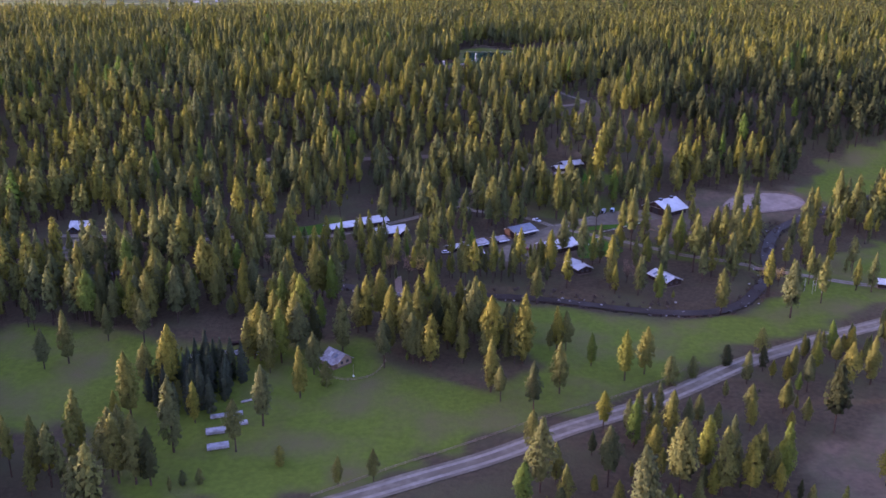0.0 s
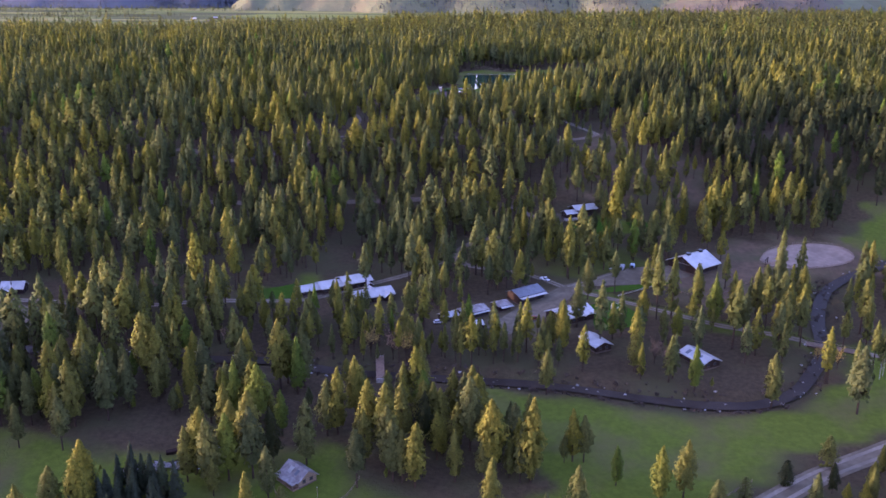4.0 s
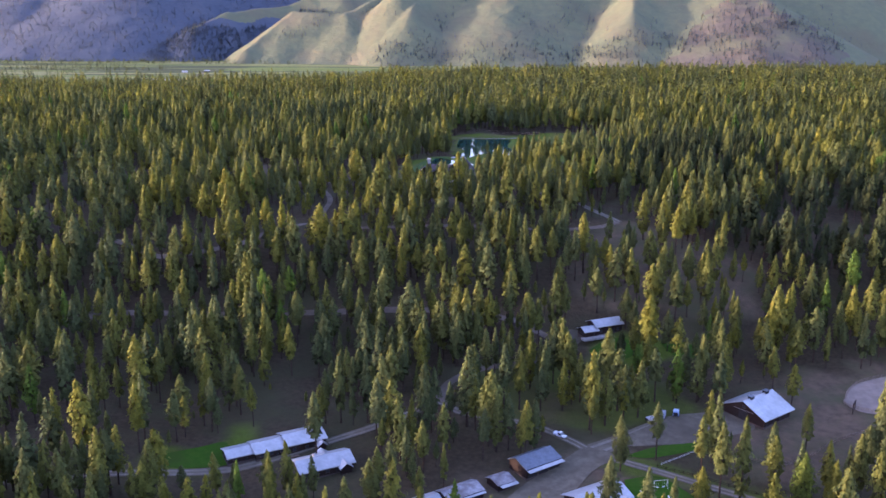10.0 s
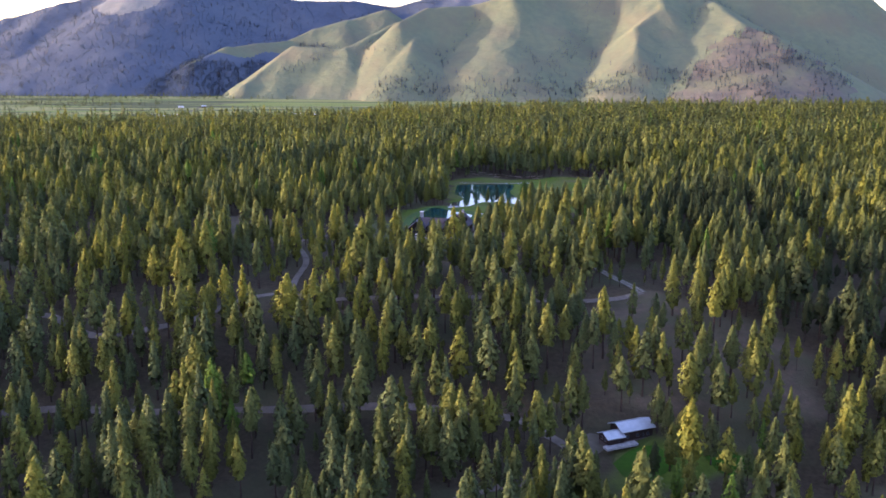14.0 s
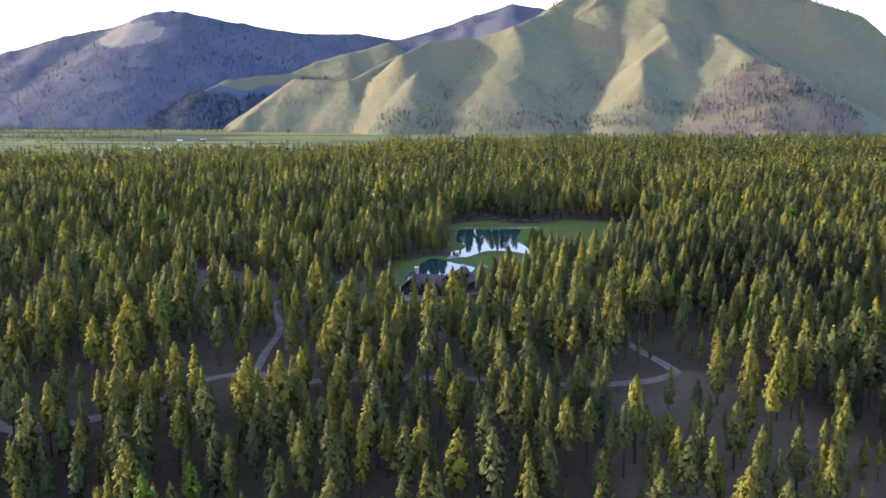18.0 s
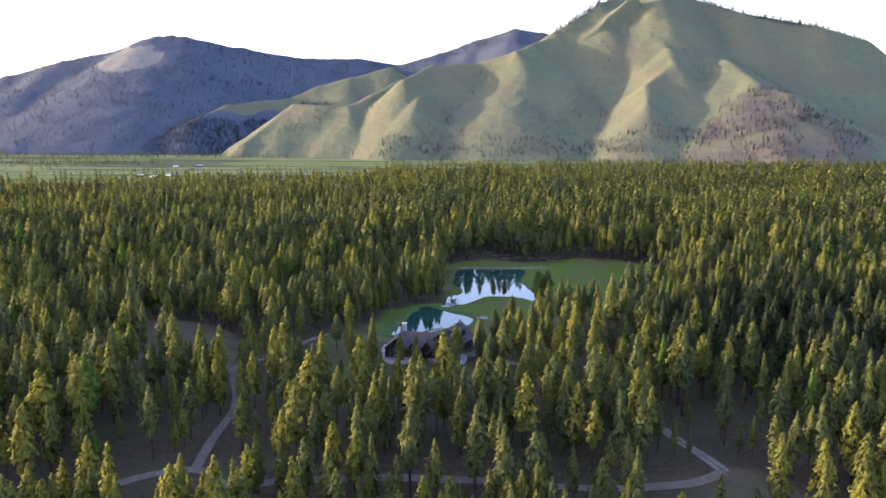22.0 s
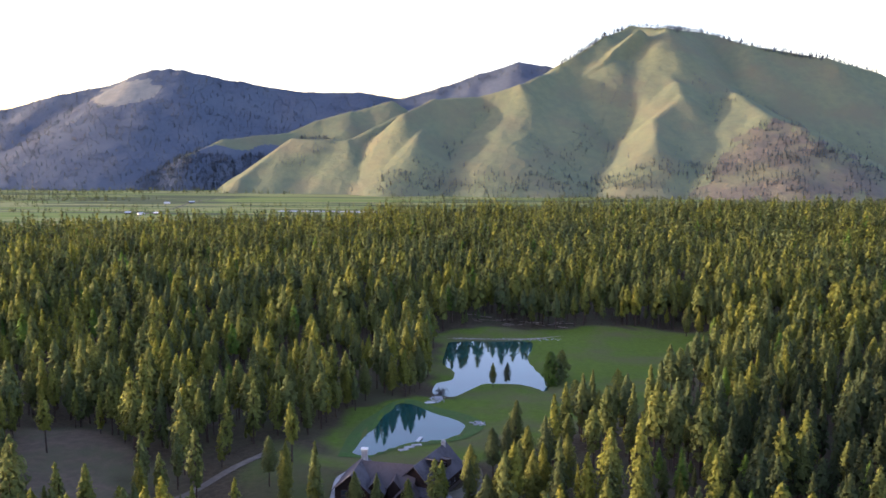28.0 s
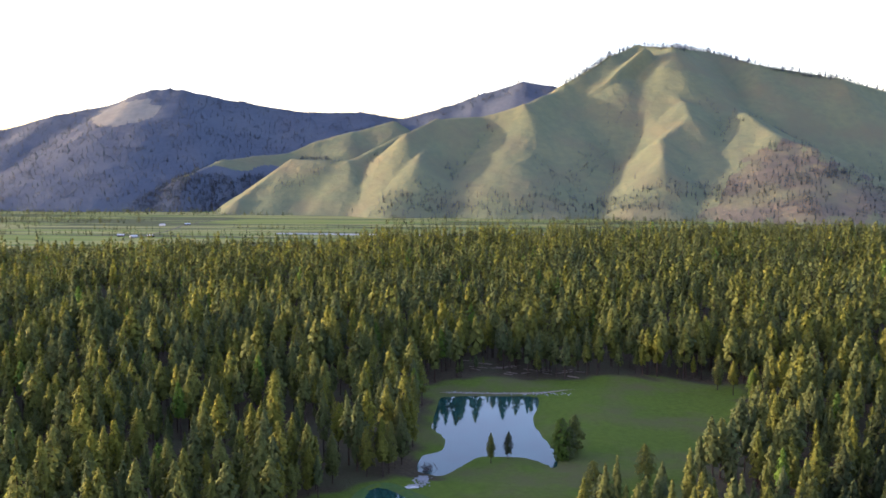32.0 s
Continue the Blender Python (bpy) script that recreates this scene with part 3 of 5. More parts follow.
    ob = big_mesh(name, np.vstack(Vs), np.vstack(Fs), np.concatenate(Ss), [BARK, leaf or NEEDLES], {"tint": ("FACE", np.concatenate(Ts)), "outward": ("POINT", np.vstack(Ns))})
    return tagged(ob, label, category, kind="stuff")


def single_tree(name, tree, label, group, leaf=None):
    """A tree that stands alone: an empty with its trunk and crown."""
    tv, tf, ts, tn = tree
    root = empty(name, pose(0, 0, -500), label, "tree", group)
    n = tf[ts == 0].max() + 1
    mesh_ob("trunk", tv[:n], tf[ts == 0], BARK, root, True)
    c = big_mesh("crown", tv[n:], tf[ts == 1] - n, None, [leaf or NEEDLES_OB], {"outward": ("POINT", tn[n:])})
    c.parent = root
    return root


OPEN_RINGS = [(YARD, 2), (BARN_YARD, 2), (ARENA, 2), (POND_1, 4), (POND_2, 4)] + [(r, 1) for r in LAWN_RINGS.values()]
GROVES = [  # groves on the bottomland: x, y, half width, half depth, share of full density
    (-12, 372, 38, 20, 1.0), (-45, 392, 40, 14, 0.8), (-90, 362, 22, 12, 0.8), (-140, 262, 30, 22, 0.5), (-175, 252, 24, 24, 0.5),
    (62, 268, 60, 32, 0.65), (112, 326, 26, 12, 0.6), (165, 366, 34, 12, 0.8), (215, 392, 40, 14, 0.8),
    (-215, 396, 85, 22, 0.8), (-98, 392, 30, 12, 0.7), (-180, 412, 120, 30, 1.0), (-60, 412, 40, 18, 0.9), (12, 420, 20, 5, 0.3),
]


def density(x, y):
    """Share of full forest at plan points."""
    d = np.full(np.shape(x), 0.8)
    low = y < 430 + 10 * waves(x, y, 60, 21)
    d[low] = 0.012
    for cx, cy, rx, ry, k in GROVES:
        q = ((x - cx) / rx) ** 2 + ((y - cy) / ry) ** 2 + 0.25 * waves(x, y, 18, 31)
        d = np.where(low & (q < 1), np.maximum(d, k), d)
    road = LINES["gravel_road"][::3]
    q = line_dist(x, y, road)
    below = y < np.interp(x, road[:, 0], road[:, 1])
    d = np.where(low & below & (q > 6) & (q < 30) & (x > 20), 0.75, d)
    village = (y > 425) & (y < 560) & (x > -45) & (x < 215) & ~low
    d = np.where(village, np.where(x > 45, 0.42, np.where(y < 480, 0.95, 0.5)), d)
    left = (y > 425) & (y < 560) & (x <= -45) & ~low
    d = np.where(left, 0.85, d)
    hill = (y >= 560) & (y < 720)
    d = np.where(hill, 1.05, d)
    d = np.where((np.abs(x + 48) < 11) & (y > 404) & (y < 442), 0.05, d)
    d = np.where((np.abs(x - 33) < 12) & (y > 462) & (y < 484), 0.1, d)
    d *= np.clip(1.02 + 0.6 * uneven(x, y, 42, 41, 2), 0.35, 1.4)
    d = np.where((x > -45) & (x < 30) & (y > 439), np.where(y < 460, 1.1, np.where(y < 474, 0.3, d)), d)
    d = np.where((x > -112) & (x < -44) & (y > 468) & (y < 502), 0.6, d)
    d = np.where((x > -47) & (x < -24) & (y > 478) & (y < 535), 1.0, d)
    for cx, cy in ((43, 451), (88, 440), (58, 492)):
        d = np.where(np.hypot(x - cx, y - cy) < 13, 0.06, d)
    d = np.where((x > -28) & (x < 12) & (y > 512) & (y < 546), 0.9, d)
    d = np.where((x > 12) & (y > 760) & (y < 1000) & (x < 260), d * 1.15, d)
    nearish = (np.abs(x) < 420) & (y < 1260)
    xn, yn = x[nearish], y[nearish]
    dn = d[nearish]
    for k, ring in MEADOWS.items():
        q = ring_depth(xn, yn, ring)
        if k in ("lodge", "field"):
            dn = np.where(q > -1, 0, dn)
        elif k in ("bank", "hut", "long"):
            dn = np.where(q > 0, dn * (0.1 if k == "hut" else 0.25), dn)
    for k, ring in BARE.items():
        q = ring_depth(xn, yn, ring)
        share = {"path": 0.0, "barn": 0.05, "hill": 0.5, "farm": 0.06, "west": 0.28, "junction": 0.3, "clearing": 0.02, "slope": 0.28, "yard": 0.1, "cabin": 0.0, "sheds": 0.0, "long": 0.05, "lodge": 0.0, "front": 0.0, "forecourt": 0.3, "approach": 0.17, "bunk": 0.55}[k]
        dn = np.where(q > 0, dn * share, dn)
    for ring, gap in OPEN_RINGS:
        dn = np.where(ring_depth(xn, yn, ring) > -gap, 0, dn)
    for k, line in LINES.items():
        dn = np.where(line_dist(xn, yn, line[::2]) < WAYS[k][0] / 2 + 2.2, 0, dn)
    dn = np.where(line_dist(xn, yn, CREEK_LINE[::2]) < 6.5, 0, dn)
    d[nearish] = dn
    return d


SHADED_FIRS = closed([(72, 800), (52, 850), (62, 905), (90, 965), (130, 1010), (200, 1000), (225, 930), (185, 850), (140, 795)], 8.0)  # fir stand, its shade put into a darker tree tint
SHADED_FIRS_B = closed([(110, 700), (130, 645), (220, 615), (330, 640), (390, 760), (310, 820), (180, 790)], 8.0)
LARCHES = closed([(35, 770), (25, 860), (60, 900), (120, 860), (140, 790), (90, 760)], 8.0)


def scatter(x0, x1, y0, y1, cell, seed):
    r = np.random.default_rng(seed)
    X, Y = np.meshgrid(np.arange(x0, x1, cell), np.arange(y0, y1, cell))
    x = (X + r.uniform(-0.75, 0.75, X.shape) * cell).ravel()
    y = (Y + r.uniform(-0.75, 0.75, X.shape) * cell).ravel()
    seen = (x > -0.575 * y - 30) & (x < 0.43 * y + 15)
    x, y = x[seen], y[seen]
    keep = r.uniform(0, 1, len(x)) < density(x, y)
    x, y = x[keep], y[keep]
    h = np.clip(r.normal(22.0, 5.2, len(x)), 9, 34) * (1 + 0.15 * smooth(1050, 1200, y))
    h = np.where(r.uniform(0, 1, len(x)) < 0.12, r.uniform(4, 11, len(x)), h)
    h *= np.where(inside(x, y, BARE["approach"]), 0.78, 1.0)
    road = LINES["gravel_road"][::3]
    h *= np.where((y < np.interp(x, road[:, 0], road[:, 1])) & (x > 20) & (y < 440), 0.62, 1.0)  # younger growth below the road
    h *= np.where((x > -112) & (x < 34) & (y > 439) & (y < 502), 0.78, 1.0)
    tint = np.clip(0.14 + 0.7 * r.uniform(0, 1, len(x)) ** 1.2 + 0.12 * uneven(x, y, 90, 43, 2), 0.1, 0.87)
    # share of trees that take the dark tint of the shaded stands
    fir_shade = smooth(0, 25, ring_depth(x, y, SHADED_FIRS) + 12 * waves(x, y, 40, 19))
    fir_shade = np.maximum(fir_shade, smooth(0, 25, ring_depth(x, y, SHADED_FIRS_B) + 12 * waves(x, y, 40, 23)))
    tint = np.where(r.uniform(0, 1, len(x)) < 0.9 * fir_shade, r.uniform(0, 0.06, len(x)), tint)
    larch = 0.015 + 0.10 * smooth(0, 15, ring_depth(x, y, LARCHES) + 8 * waves(x, y, 30, 20))
    tint = np.where(r.uniform(0, 1, len(x)) < larch, 0.96, tint)
    return np.stack([x, y, land(x, y)], 1), h, tint


FINE = [pine(100 + k, 105, 4, 1.02, spread=s, low=l, sides=5, point=p) for k, (s, l, p) in enumerate(((0.165, 0.3, 0.8), (0.178, 0.24, 0.72), (0.15, 0.38, 0.85), (0.19, 0.3, 0.7),
                                                                                                        (0.16, 0.16, 0.9), (0.172, 0.38, 0.75), (0.14, 0.26, 0.85), (0.188, 0.2, 0.95), (0.155, 0.44, 0.7)))]
COARSE = [pine(200 + k, 18, 2, 2.2, rough=0.1, spread=s, low=l, sides=3) for k, (s, l) in enumerate(((0.19, 0.15), (0.2, 0.2), (0.18, 0.1), (0.21, 0.2)))]
LIGHT = [pine(800 + k, 30, 3, 1.7, rough=0.12, spread=s, low=l, sides=3) for k, (s, l) in enumerate(((0.18, 0.22), (0.19, 0.2), (0.165, 0.3), (0.2, 0.24)))]
TINY = [pine(300 + k, 4, 2, 3.6, spread=0.17, low=0.08, sides=3) for k in range(3)]

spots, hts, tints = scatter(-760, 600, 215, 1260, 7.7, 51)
extra, eh, et = scatter(-260, 40, 432, 482, 12.0, 58)
spots, hts, tints = np.vstack([spots, extra]), np.concatenate([hts, eh]), np.concatenate([tints, et])
single = (spots[:, 1] < 425) & (spots[:, 0] > -0.5 * spots[:, 1]) & (spots[:, 0] < 0.42 * spots[:, 1])
idx = np.where(single)[0][:320]
single = np.zeros(len(spots), bool)
single[idx] = True
close = ~single & (spots[:, 1] < 1060) & (np.abs(spots[:, 0] + 10) < 230)
beyond = ~single & ~close
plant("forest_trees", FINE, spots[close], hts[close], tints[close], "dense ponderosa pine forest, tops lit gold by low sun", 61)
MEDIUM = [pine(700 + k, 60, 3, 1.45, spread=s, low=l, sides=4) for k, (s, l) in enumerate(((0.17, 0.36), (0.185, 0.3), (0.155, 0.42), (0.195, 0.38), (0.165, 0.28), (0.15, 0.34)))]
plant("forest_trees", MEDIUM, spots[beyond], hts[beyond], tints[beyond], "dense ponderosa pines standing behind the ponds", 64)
far, fh, ft = scatter(-1350, 1050, 1260, 2380, 9.6, 52)
rim = 2215 - np.interp(far[:, 0], RIM_X, RIM_S) - 20 * waves(far[:, 0], far[:, 1] * 0, 300, 77)
ok = far[:, 1] < rim
ok &= far[:, 1] >= 1560
front = (far[:, 1] < 1560) & (far[:, 1] < rim)
plant("distant_forest", LIGHT, far[front], fh[front], ft[front], "pine forest rising behind the pond meadow", 65)
plant("distant_forest", COARSE, far[ok], fh[ok], ft[ok], "distant pine forest running to the plateau's rim", 62)

# unseen forest added beyond the left of the view to shade the meadow
r = np.random.default_rng(57)
sy = np.concatenate([r.uniform(150, 1200, 2300), r.uniform(170, 460, 700)])
sx = -0.575 * sy - 32 - np.concatenate([r.uniform(0, 290, 2300), r.uniform(0, 130, 700)])
plant("side_forest", COARSE, np.stack([sx, sy, land(sx, sy)], 1), np.clip(r.normal(22, 4, 3000), 10, 32), r.uniform(0.1, 0.8, 3000), "unseen pines beside the valley, added to cast shade", 63)

# single pines of the bottomland
SINGLE = []
for k, (s, l) in enumerate(((0.19, 0.16), (0.21, 0.22), (0.17, 0.12), (0.2, 0.3), (0.18, 0.2), (0.22, 0.15))):
    SINGLE.append(single_tree("pine_tree", pine(400 + k, 190, 7, 0.8, spread=s * 1.05, low=l + 0.04, sides=8, point=0.72), "tall ponderosa pine with clumped yellow-green needles", "pines round the meadow"))
for j, i in enumerate(idx):
    root = SINGLE[j % 6]
    m = pose(*spots[i], 0, 0, (j * 137.5) % 360) @ Matrix.Diagonal((hts[i] / 20, hts[i] / 20, hts[i] / 20, 1))
    if j < 6:
        root.matrix_world = m
    else:
        c = copy_thing(root, pose(*spots[i], 0, 0, (j * 137.5) % 360))
        c.scale = (hts[i] / 20,) * 3

# ---- mountains ----
def ridge_land(ridges, x0, x1, y0, y1, step, floor, fall, seed, ripple, power=1.0):
    """Height field under a set of ridge lines: slopes fall from each crest, hollows lie between."""
    X, Y = np.meshgrid(np.arange(x0, x1 + 1, step), np.arange(y0, y1 + 1, step))
    x, y = X.ravel() + 16 * uneven(X.ravel(), Y.ravel(), 260, seed + 9, 2), Y.ravel() + 16 * uneven(X.ravel(), Y.ravel(), 260, seed + 8, 2)
    best = np.full(len(x), -1e9)
    for ridge, k in ridges:
        p = np.array(ridge, float)
        for a, b in zip(p[:-1], p[1:]):
            ab = b - a
            u = np.clip(((x - a[0]) * ab[0] + (y - a[1]) * ab[1]) / (ab[0] ** 2 + ab[1] ** 2), 0, 1)
            d = np.hypot(x - a[0] - u * ab[0], y - a[1] - u * ab[1])
            h = a[2] + u * ab[2] - k * fall * (np.sqrt(d * d + 144) - 12)
            big = np.maximum(best, h)
            best = big + 6 * np.log(np.exp((best - big) / 6) + np.exp((h - big) / 6))
    z = best + ripple * uneven(x, y, 120, seed, 4)
    z = np.maximum(z, floor - 6)
    w = X.shape[1]
    q = (np.arange(X.shape[0] - 1)[:, None] * w + np.arange(w - 1)[None]).ravel()
    F = np.stack([q, q + 1, q + 1 + w, q + w], 1)
    keep = (z[F] > floor - 5).any(1)
    return np.stack([X.ravel(), Y.ravel(), z], 1), F[keep], (X, Y, z.reshape(X.shape))


HILL = material("dry_grass_slope", (0.134, 0.145, 0.080), (0.112, 0.127, 0.076), 0.03, (0.128, 0.123, 0.076), 0.005, rough=0.95, bump=1.0, bump_scale=0.03, relief=3.0, spec=0.04)
# wooded slopes with the distance's blue haze put into the base colour
HAZE_WOOD = material("haze_tinted_wooded_slope", (0.060, 0.074, 0.096), (0.072, 0.086, 0.108), 0.05, (0.080, 0.094, 0.112), 0.006, rough=0.95, bump=0.8, bump_scale=0.05, relief=2.2, spec=0.04)
SPUR_EARTH = material("brown_spur_earth", (0.125, 0.108, 0.082), (0.10, 0.092, 0.07), 0.03, (0.12, 0.12, 0.074), 0.008, rough=0.95, bump=1.0, bump_scale=0.03, relief=3.0, spec=0.04)
GLADE = material("far_glade", (0.155, 0.160, 0.145), (0.13, 0.138, 0.128), 0.03, rough=0.95, bump=0.6, bump_scale=0.05, relief=3.0, spec=0.04)
RIGHT = [
    ([(210, 4813, 503), (426, 4985, 644), (555, 5098, 704), (720, 4997, 685), (915, 5232, 688), (1123, 5007, 598), (1437, 4959, 534), (1683, 4985, 468)], 1.11),
    ([(201, 4784, 477), (33, 4594, 403), (-123, 4605, 354), (-348, 4537, 337), (-463, 4410, 278)], 1.29),
    ([(589, 4922, 671), (608, 4892, 505), (703, 4623, 413), (708, 4506, 346), (579, 4335, 246), (539, 4197, 178)], 0.98),
    ([(972, 5254, 522), (937, 4558, 356), (1006, 4342, 269), (1109, 4216, 218)], 0.76),
    ([(219, 4988, 503), (179, 4721, 411), (40, 4654, 394)], 0.85),
    ([(-487, 4571, 276), (-703, 4368, 162), (-934, 4415, 171), (-1098, 4204, 15)], 1.00),
    ([(-218, 4728, 335), (-390, 4296, 181), (-330, 4632, 318)], 0.97),
]
LEFT = [
    ([(-3141, 5200, 235), (-2674, 5200, 316), (-2392, 5250, 401), (-2109, 5300, 455), (-1960, 5300, 508), (-1885, 5300, 529), (-1812, 5300, 534), (-1725, 5300, 526), (-1640, 5300, 500), (-1421, 5320, 462), (-1126, 5330, 414), (-804, 5350, 408), (-569, 5350, 373), (-162, 5350, 291)], 0.9),
    ([(-1812, 5300, 535), (-1794, 4900, 256), (-1833, 4550, 51), (-1890, 4250, -68)], 0.9),
    ([(-1421, 5320, 462), (-1295, 4800, 175), (-1394, 4400, -3)], 0.9),
    ([(-2674, 5200, 316), (-2308, 4650, 73), (-2103, 4200, -66)], 0.9),
]
BEHIND = [([(230, 5200, 520), (37, 5250, 553), (-159, 5250, 499), (-353, 5200, 427), (-601, 5150, 356), (-875, 5100, 286)], 0.95)]
MID = [([(-588, 5050, 352), (-791, 4950, 296), (-944, 4900, 255), (-1081, 4800, 196), (-1300, 4650, 163), (-1428, 4500, 102), (-1570, 4350, -2)], 0.95)]
SPUR = closed([(640, 3900), (820, 4135), (928, 4240), (1078, 4250), (1178, 4030), (1330, 3960), (1260, 3780), (900, 3760)], 20.0)
FIELD = {}
for nm, ridges, box, mat, fall, lab in (
    ("mountain_right", RIGHT, (-1350, 3200, 3560, 5500, 10.0), HILL, 0.72, "grassy mountain with sunlit spurs and shaded hollows"),
    ("mountain_left", LEFT, (-3900, 400, 4100, 5700, 16.0), HAZE_WOOD, 0.62, "wooded mountain in shade, haze blue put into its colour"),
    ("mountain_behind", BEHIND, (-1400, 700, 4700, 5600, 14.0), HAZE_WOOD, 0.7, "dark wooded mountain behind the grassy spurs"),
    ("mountain_middle", MID, (-2100, 700, 4200, 5600, 12.0), HILL, 0.7, "grassy ridge with a dark tree line"),
):
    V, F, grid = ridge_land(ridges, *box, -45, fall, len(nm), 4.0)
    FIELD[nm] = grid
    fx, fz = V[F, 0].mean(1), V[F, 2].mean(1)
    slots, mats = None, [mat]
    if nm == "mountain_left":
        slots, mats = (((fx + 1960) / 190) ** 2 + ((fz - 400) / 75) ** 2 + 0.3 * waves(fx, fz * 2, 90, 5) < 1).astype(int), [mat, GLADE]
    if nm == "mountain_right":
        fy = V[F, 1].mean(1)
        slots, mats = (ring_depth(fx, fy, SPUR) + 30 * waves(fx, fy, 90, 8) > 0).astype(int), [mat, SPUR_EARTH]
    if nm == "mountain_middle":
        slots, mats = (fz < 120 + 45 * waves(fx, V[F, 1].mean(1), 220, 6)).astype(int), [mat, HAZE_WOOD]
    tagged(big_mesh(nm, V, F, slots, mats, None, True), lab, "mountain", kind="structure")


# ---- trees on the far slopes ----
def on_field(nm, x, y):
    X, Y, Z = FIELD[nm]
    sx, sy = X[0, 1] - X[0, 0], Y[1, 0] - Y[0, 0]
    fx, fy = np.clip((x - X[0, 0]) / sx, 0, X.shape[1] - 1.01), np.clip((y - Y[0, 0]) / sy, 0, X.shape[0] - 1.01)
    i, j = fx.astype(int), fy.astype(int)
    u, v = fx - i, fy - j
    return (Z[j, i] * (1 - u) + Z[j, i + 1] * u) * (1 - v) + (Z[j + 1, i] * (1 - u) + Z[j + 1, i + 1] * u) * v


def hollow(nm, x, y, d=60.0):
    """How much a slope curves inward: gullies are positive."""
    return on_field(nm, x - d, y) + on_field(nm, x + d, y) - 2 * on_field(nm, x, y)


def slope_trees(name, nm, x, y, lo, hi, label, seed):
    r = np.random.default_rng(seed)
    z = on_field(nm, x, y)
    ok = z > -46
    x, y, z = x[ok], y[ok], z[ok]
    return plant(name, TINY, np.stack([x, y, z], 1), r.uniform(lo, hi, len(x)) * 1.25, r.uniform(0, 0.6, len(x)), label, seed, leaf=HAZE_NEEDLES)


r = np.random.default_rng(91)
crest_x, crest_y = [], []
for line, gap, wide in ((RIGHT[0][0], 5, 12), (BEHIND[0][0], 5, 70)):
    c = curve([p[:2] for p in line], gap)
    for rep in range(2):
        crest_x.append(c[:, 0] + r.normal(0, 6, len(c)))
        crest_y.append(c[:, 1] + r.normal(0, wide, len(c)))
slope_trees("ridge_trees", "mountain_right", crest_x[0], crest_y[0], 15, 27, "row of dark conifers along the mountain's crest", 1)
slope_trees("ridge_trees", "mountain_right", crest_x[1], crest_y[1] + 20, 15, 27, "row of dark conifers along the mountain's crest", 2)
mx, my = np.concatenate(crest_x[2:]), np.concatenate(crest_y[2:])
slope_trees("ridge_trees", "mountain_behind", mx, my, 12, 20, "dark wooded ridge line behind the grassy spurs", 3)
x, y = r.uniform(-1300, 1900, 9000), r.uniform(3950, 4700, 9000)
g = hollow("mountain_right", x, y)
k = r.uniform(0, 1, len(x)) < np.where(g > 24, 0.3, 0.004)
slope_trees("gully_trees", "mountain_right", x[k], y[k], 9, 18, "dark conifers in the hollows of the grassy slope", 4)
BRUSH = (([(460, 4820), (414, 4720), (383, 4640), (381, 4520), (324, 4340), (271, 4220)], 90, 4), ([(544, 4840), (472, 4680), (414, 4580)], 60, 3), ([(792, 4700), (847, 4600), (916, 4480)], 30, 9),
         ([(-732, 4380), (-816, 4320), (-898, 4260), (-987, 4240)], 90, 22), ([(-543, 3940), (-408, 4060), (-258, 4095)], 150, 34), ([(90, 4100), (163, 4040), (227, 4240), (303, 4360)], 130, 26),
         ([(323, 4040), (439, 3960), (578, 3940)], 120, 20), ([(93, 4280), (157, 4160)], 40, 20), ([(1078, 4240), (1122, 4100), (1180, 4025), (1239, 3960), (1312, 3940)], 90, 18), ([(1000, 4560), (1180, 4500), (1380, 4420), (1510, 4300)], 110, 40))
for line, n, wide in BRUSH:
    pts = curve(line, 4)
    pick = pts[r.integers(0, len(pts), n)] + r.normal(0, wide, (n, 2))
    slope_trees("gully_brush", "mountain_right", pick[:, 0], pick[:, 1], 4, 8 if wide < 9 else 15, "dark brush along a dry gully", n)
x, y = r.uniform(600, 1400, 3200), r.uniform(3700, 4300, 3200)
k = (ring_depth(x, y, SPUR) > -15) & (r.uniform(0, 1, 3200) < 0.28 + 0.3 * uneven(x, y, 70, 14, 2))
slope_trees("spur_trees", "mountain_right", x[k], y[k], 11, 21, "scattered conifers on the brown lower spur", 5)
x, y = r.uniform(-520, 1300, 620), r.normal(4010, 38, 620)
slope_trees("foot_trees", "mountain_right", x, y, 10, 20, "conifers along the mountain's foot", 6)
x, y = r.uniform(-3600, 300, 9000), r.uniform(4150, 5380, 9000)
z = on_field("mountain_left", x, y)
glade = (((x + 1960) / 190) ** 2 + ((z - 400) / 75) ** 2 < 1) | (waves(x, y, 260, 15) > 1.0)
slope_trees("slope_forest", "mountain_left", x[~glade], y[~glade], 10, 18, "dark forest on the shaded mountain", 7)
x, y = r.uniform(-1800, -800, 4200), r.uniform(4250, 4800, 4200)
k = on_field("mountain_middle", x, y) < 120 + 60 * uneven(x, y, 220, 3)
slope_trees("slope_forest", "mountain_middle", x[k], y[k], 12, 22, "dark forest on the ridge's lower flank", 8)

# hedgerows and farm trees on the valley floor
hx = np.concatenate([r.uniform(-1500, -250, 150), r.uniform(-450, 1900, 1500), r.uniform(100, 2000, 1800), r.uniform(-900, 1500, 260), r.uniform(-1900, -1250, 160), r.uniform(-2500, -1500, 520), r.uniform(-2700, -850, 900), r.normal(-1180, 60, 30)])
hy = np.concatenate([r.normal(3160, 12, 150), r.uniform(3050, 3980, 1500), r.uniform(2950, 3980, 1800), r.normal(3420, 16, 260), r.normal(3700, 50, 160), r.uniform(3350, 4100, 520), r.uniform(4050, 4330, 900), r.normal(3330, 30, 30)])
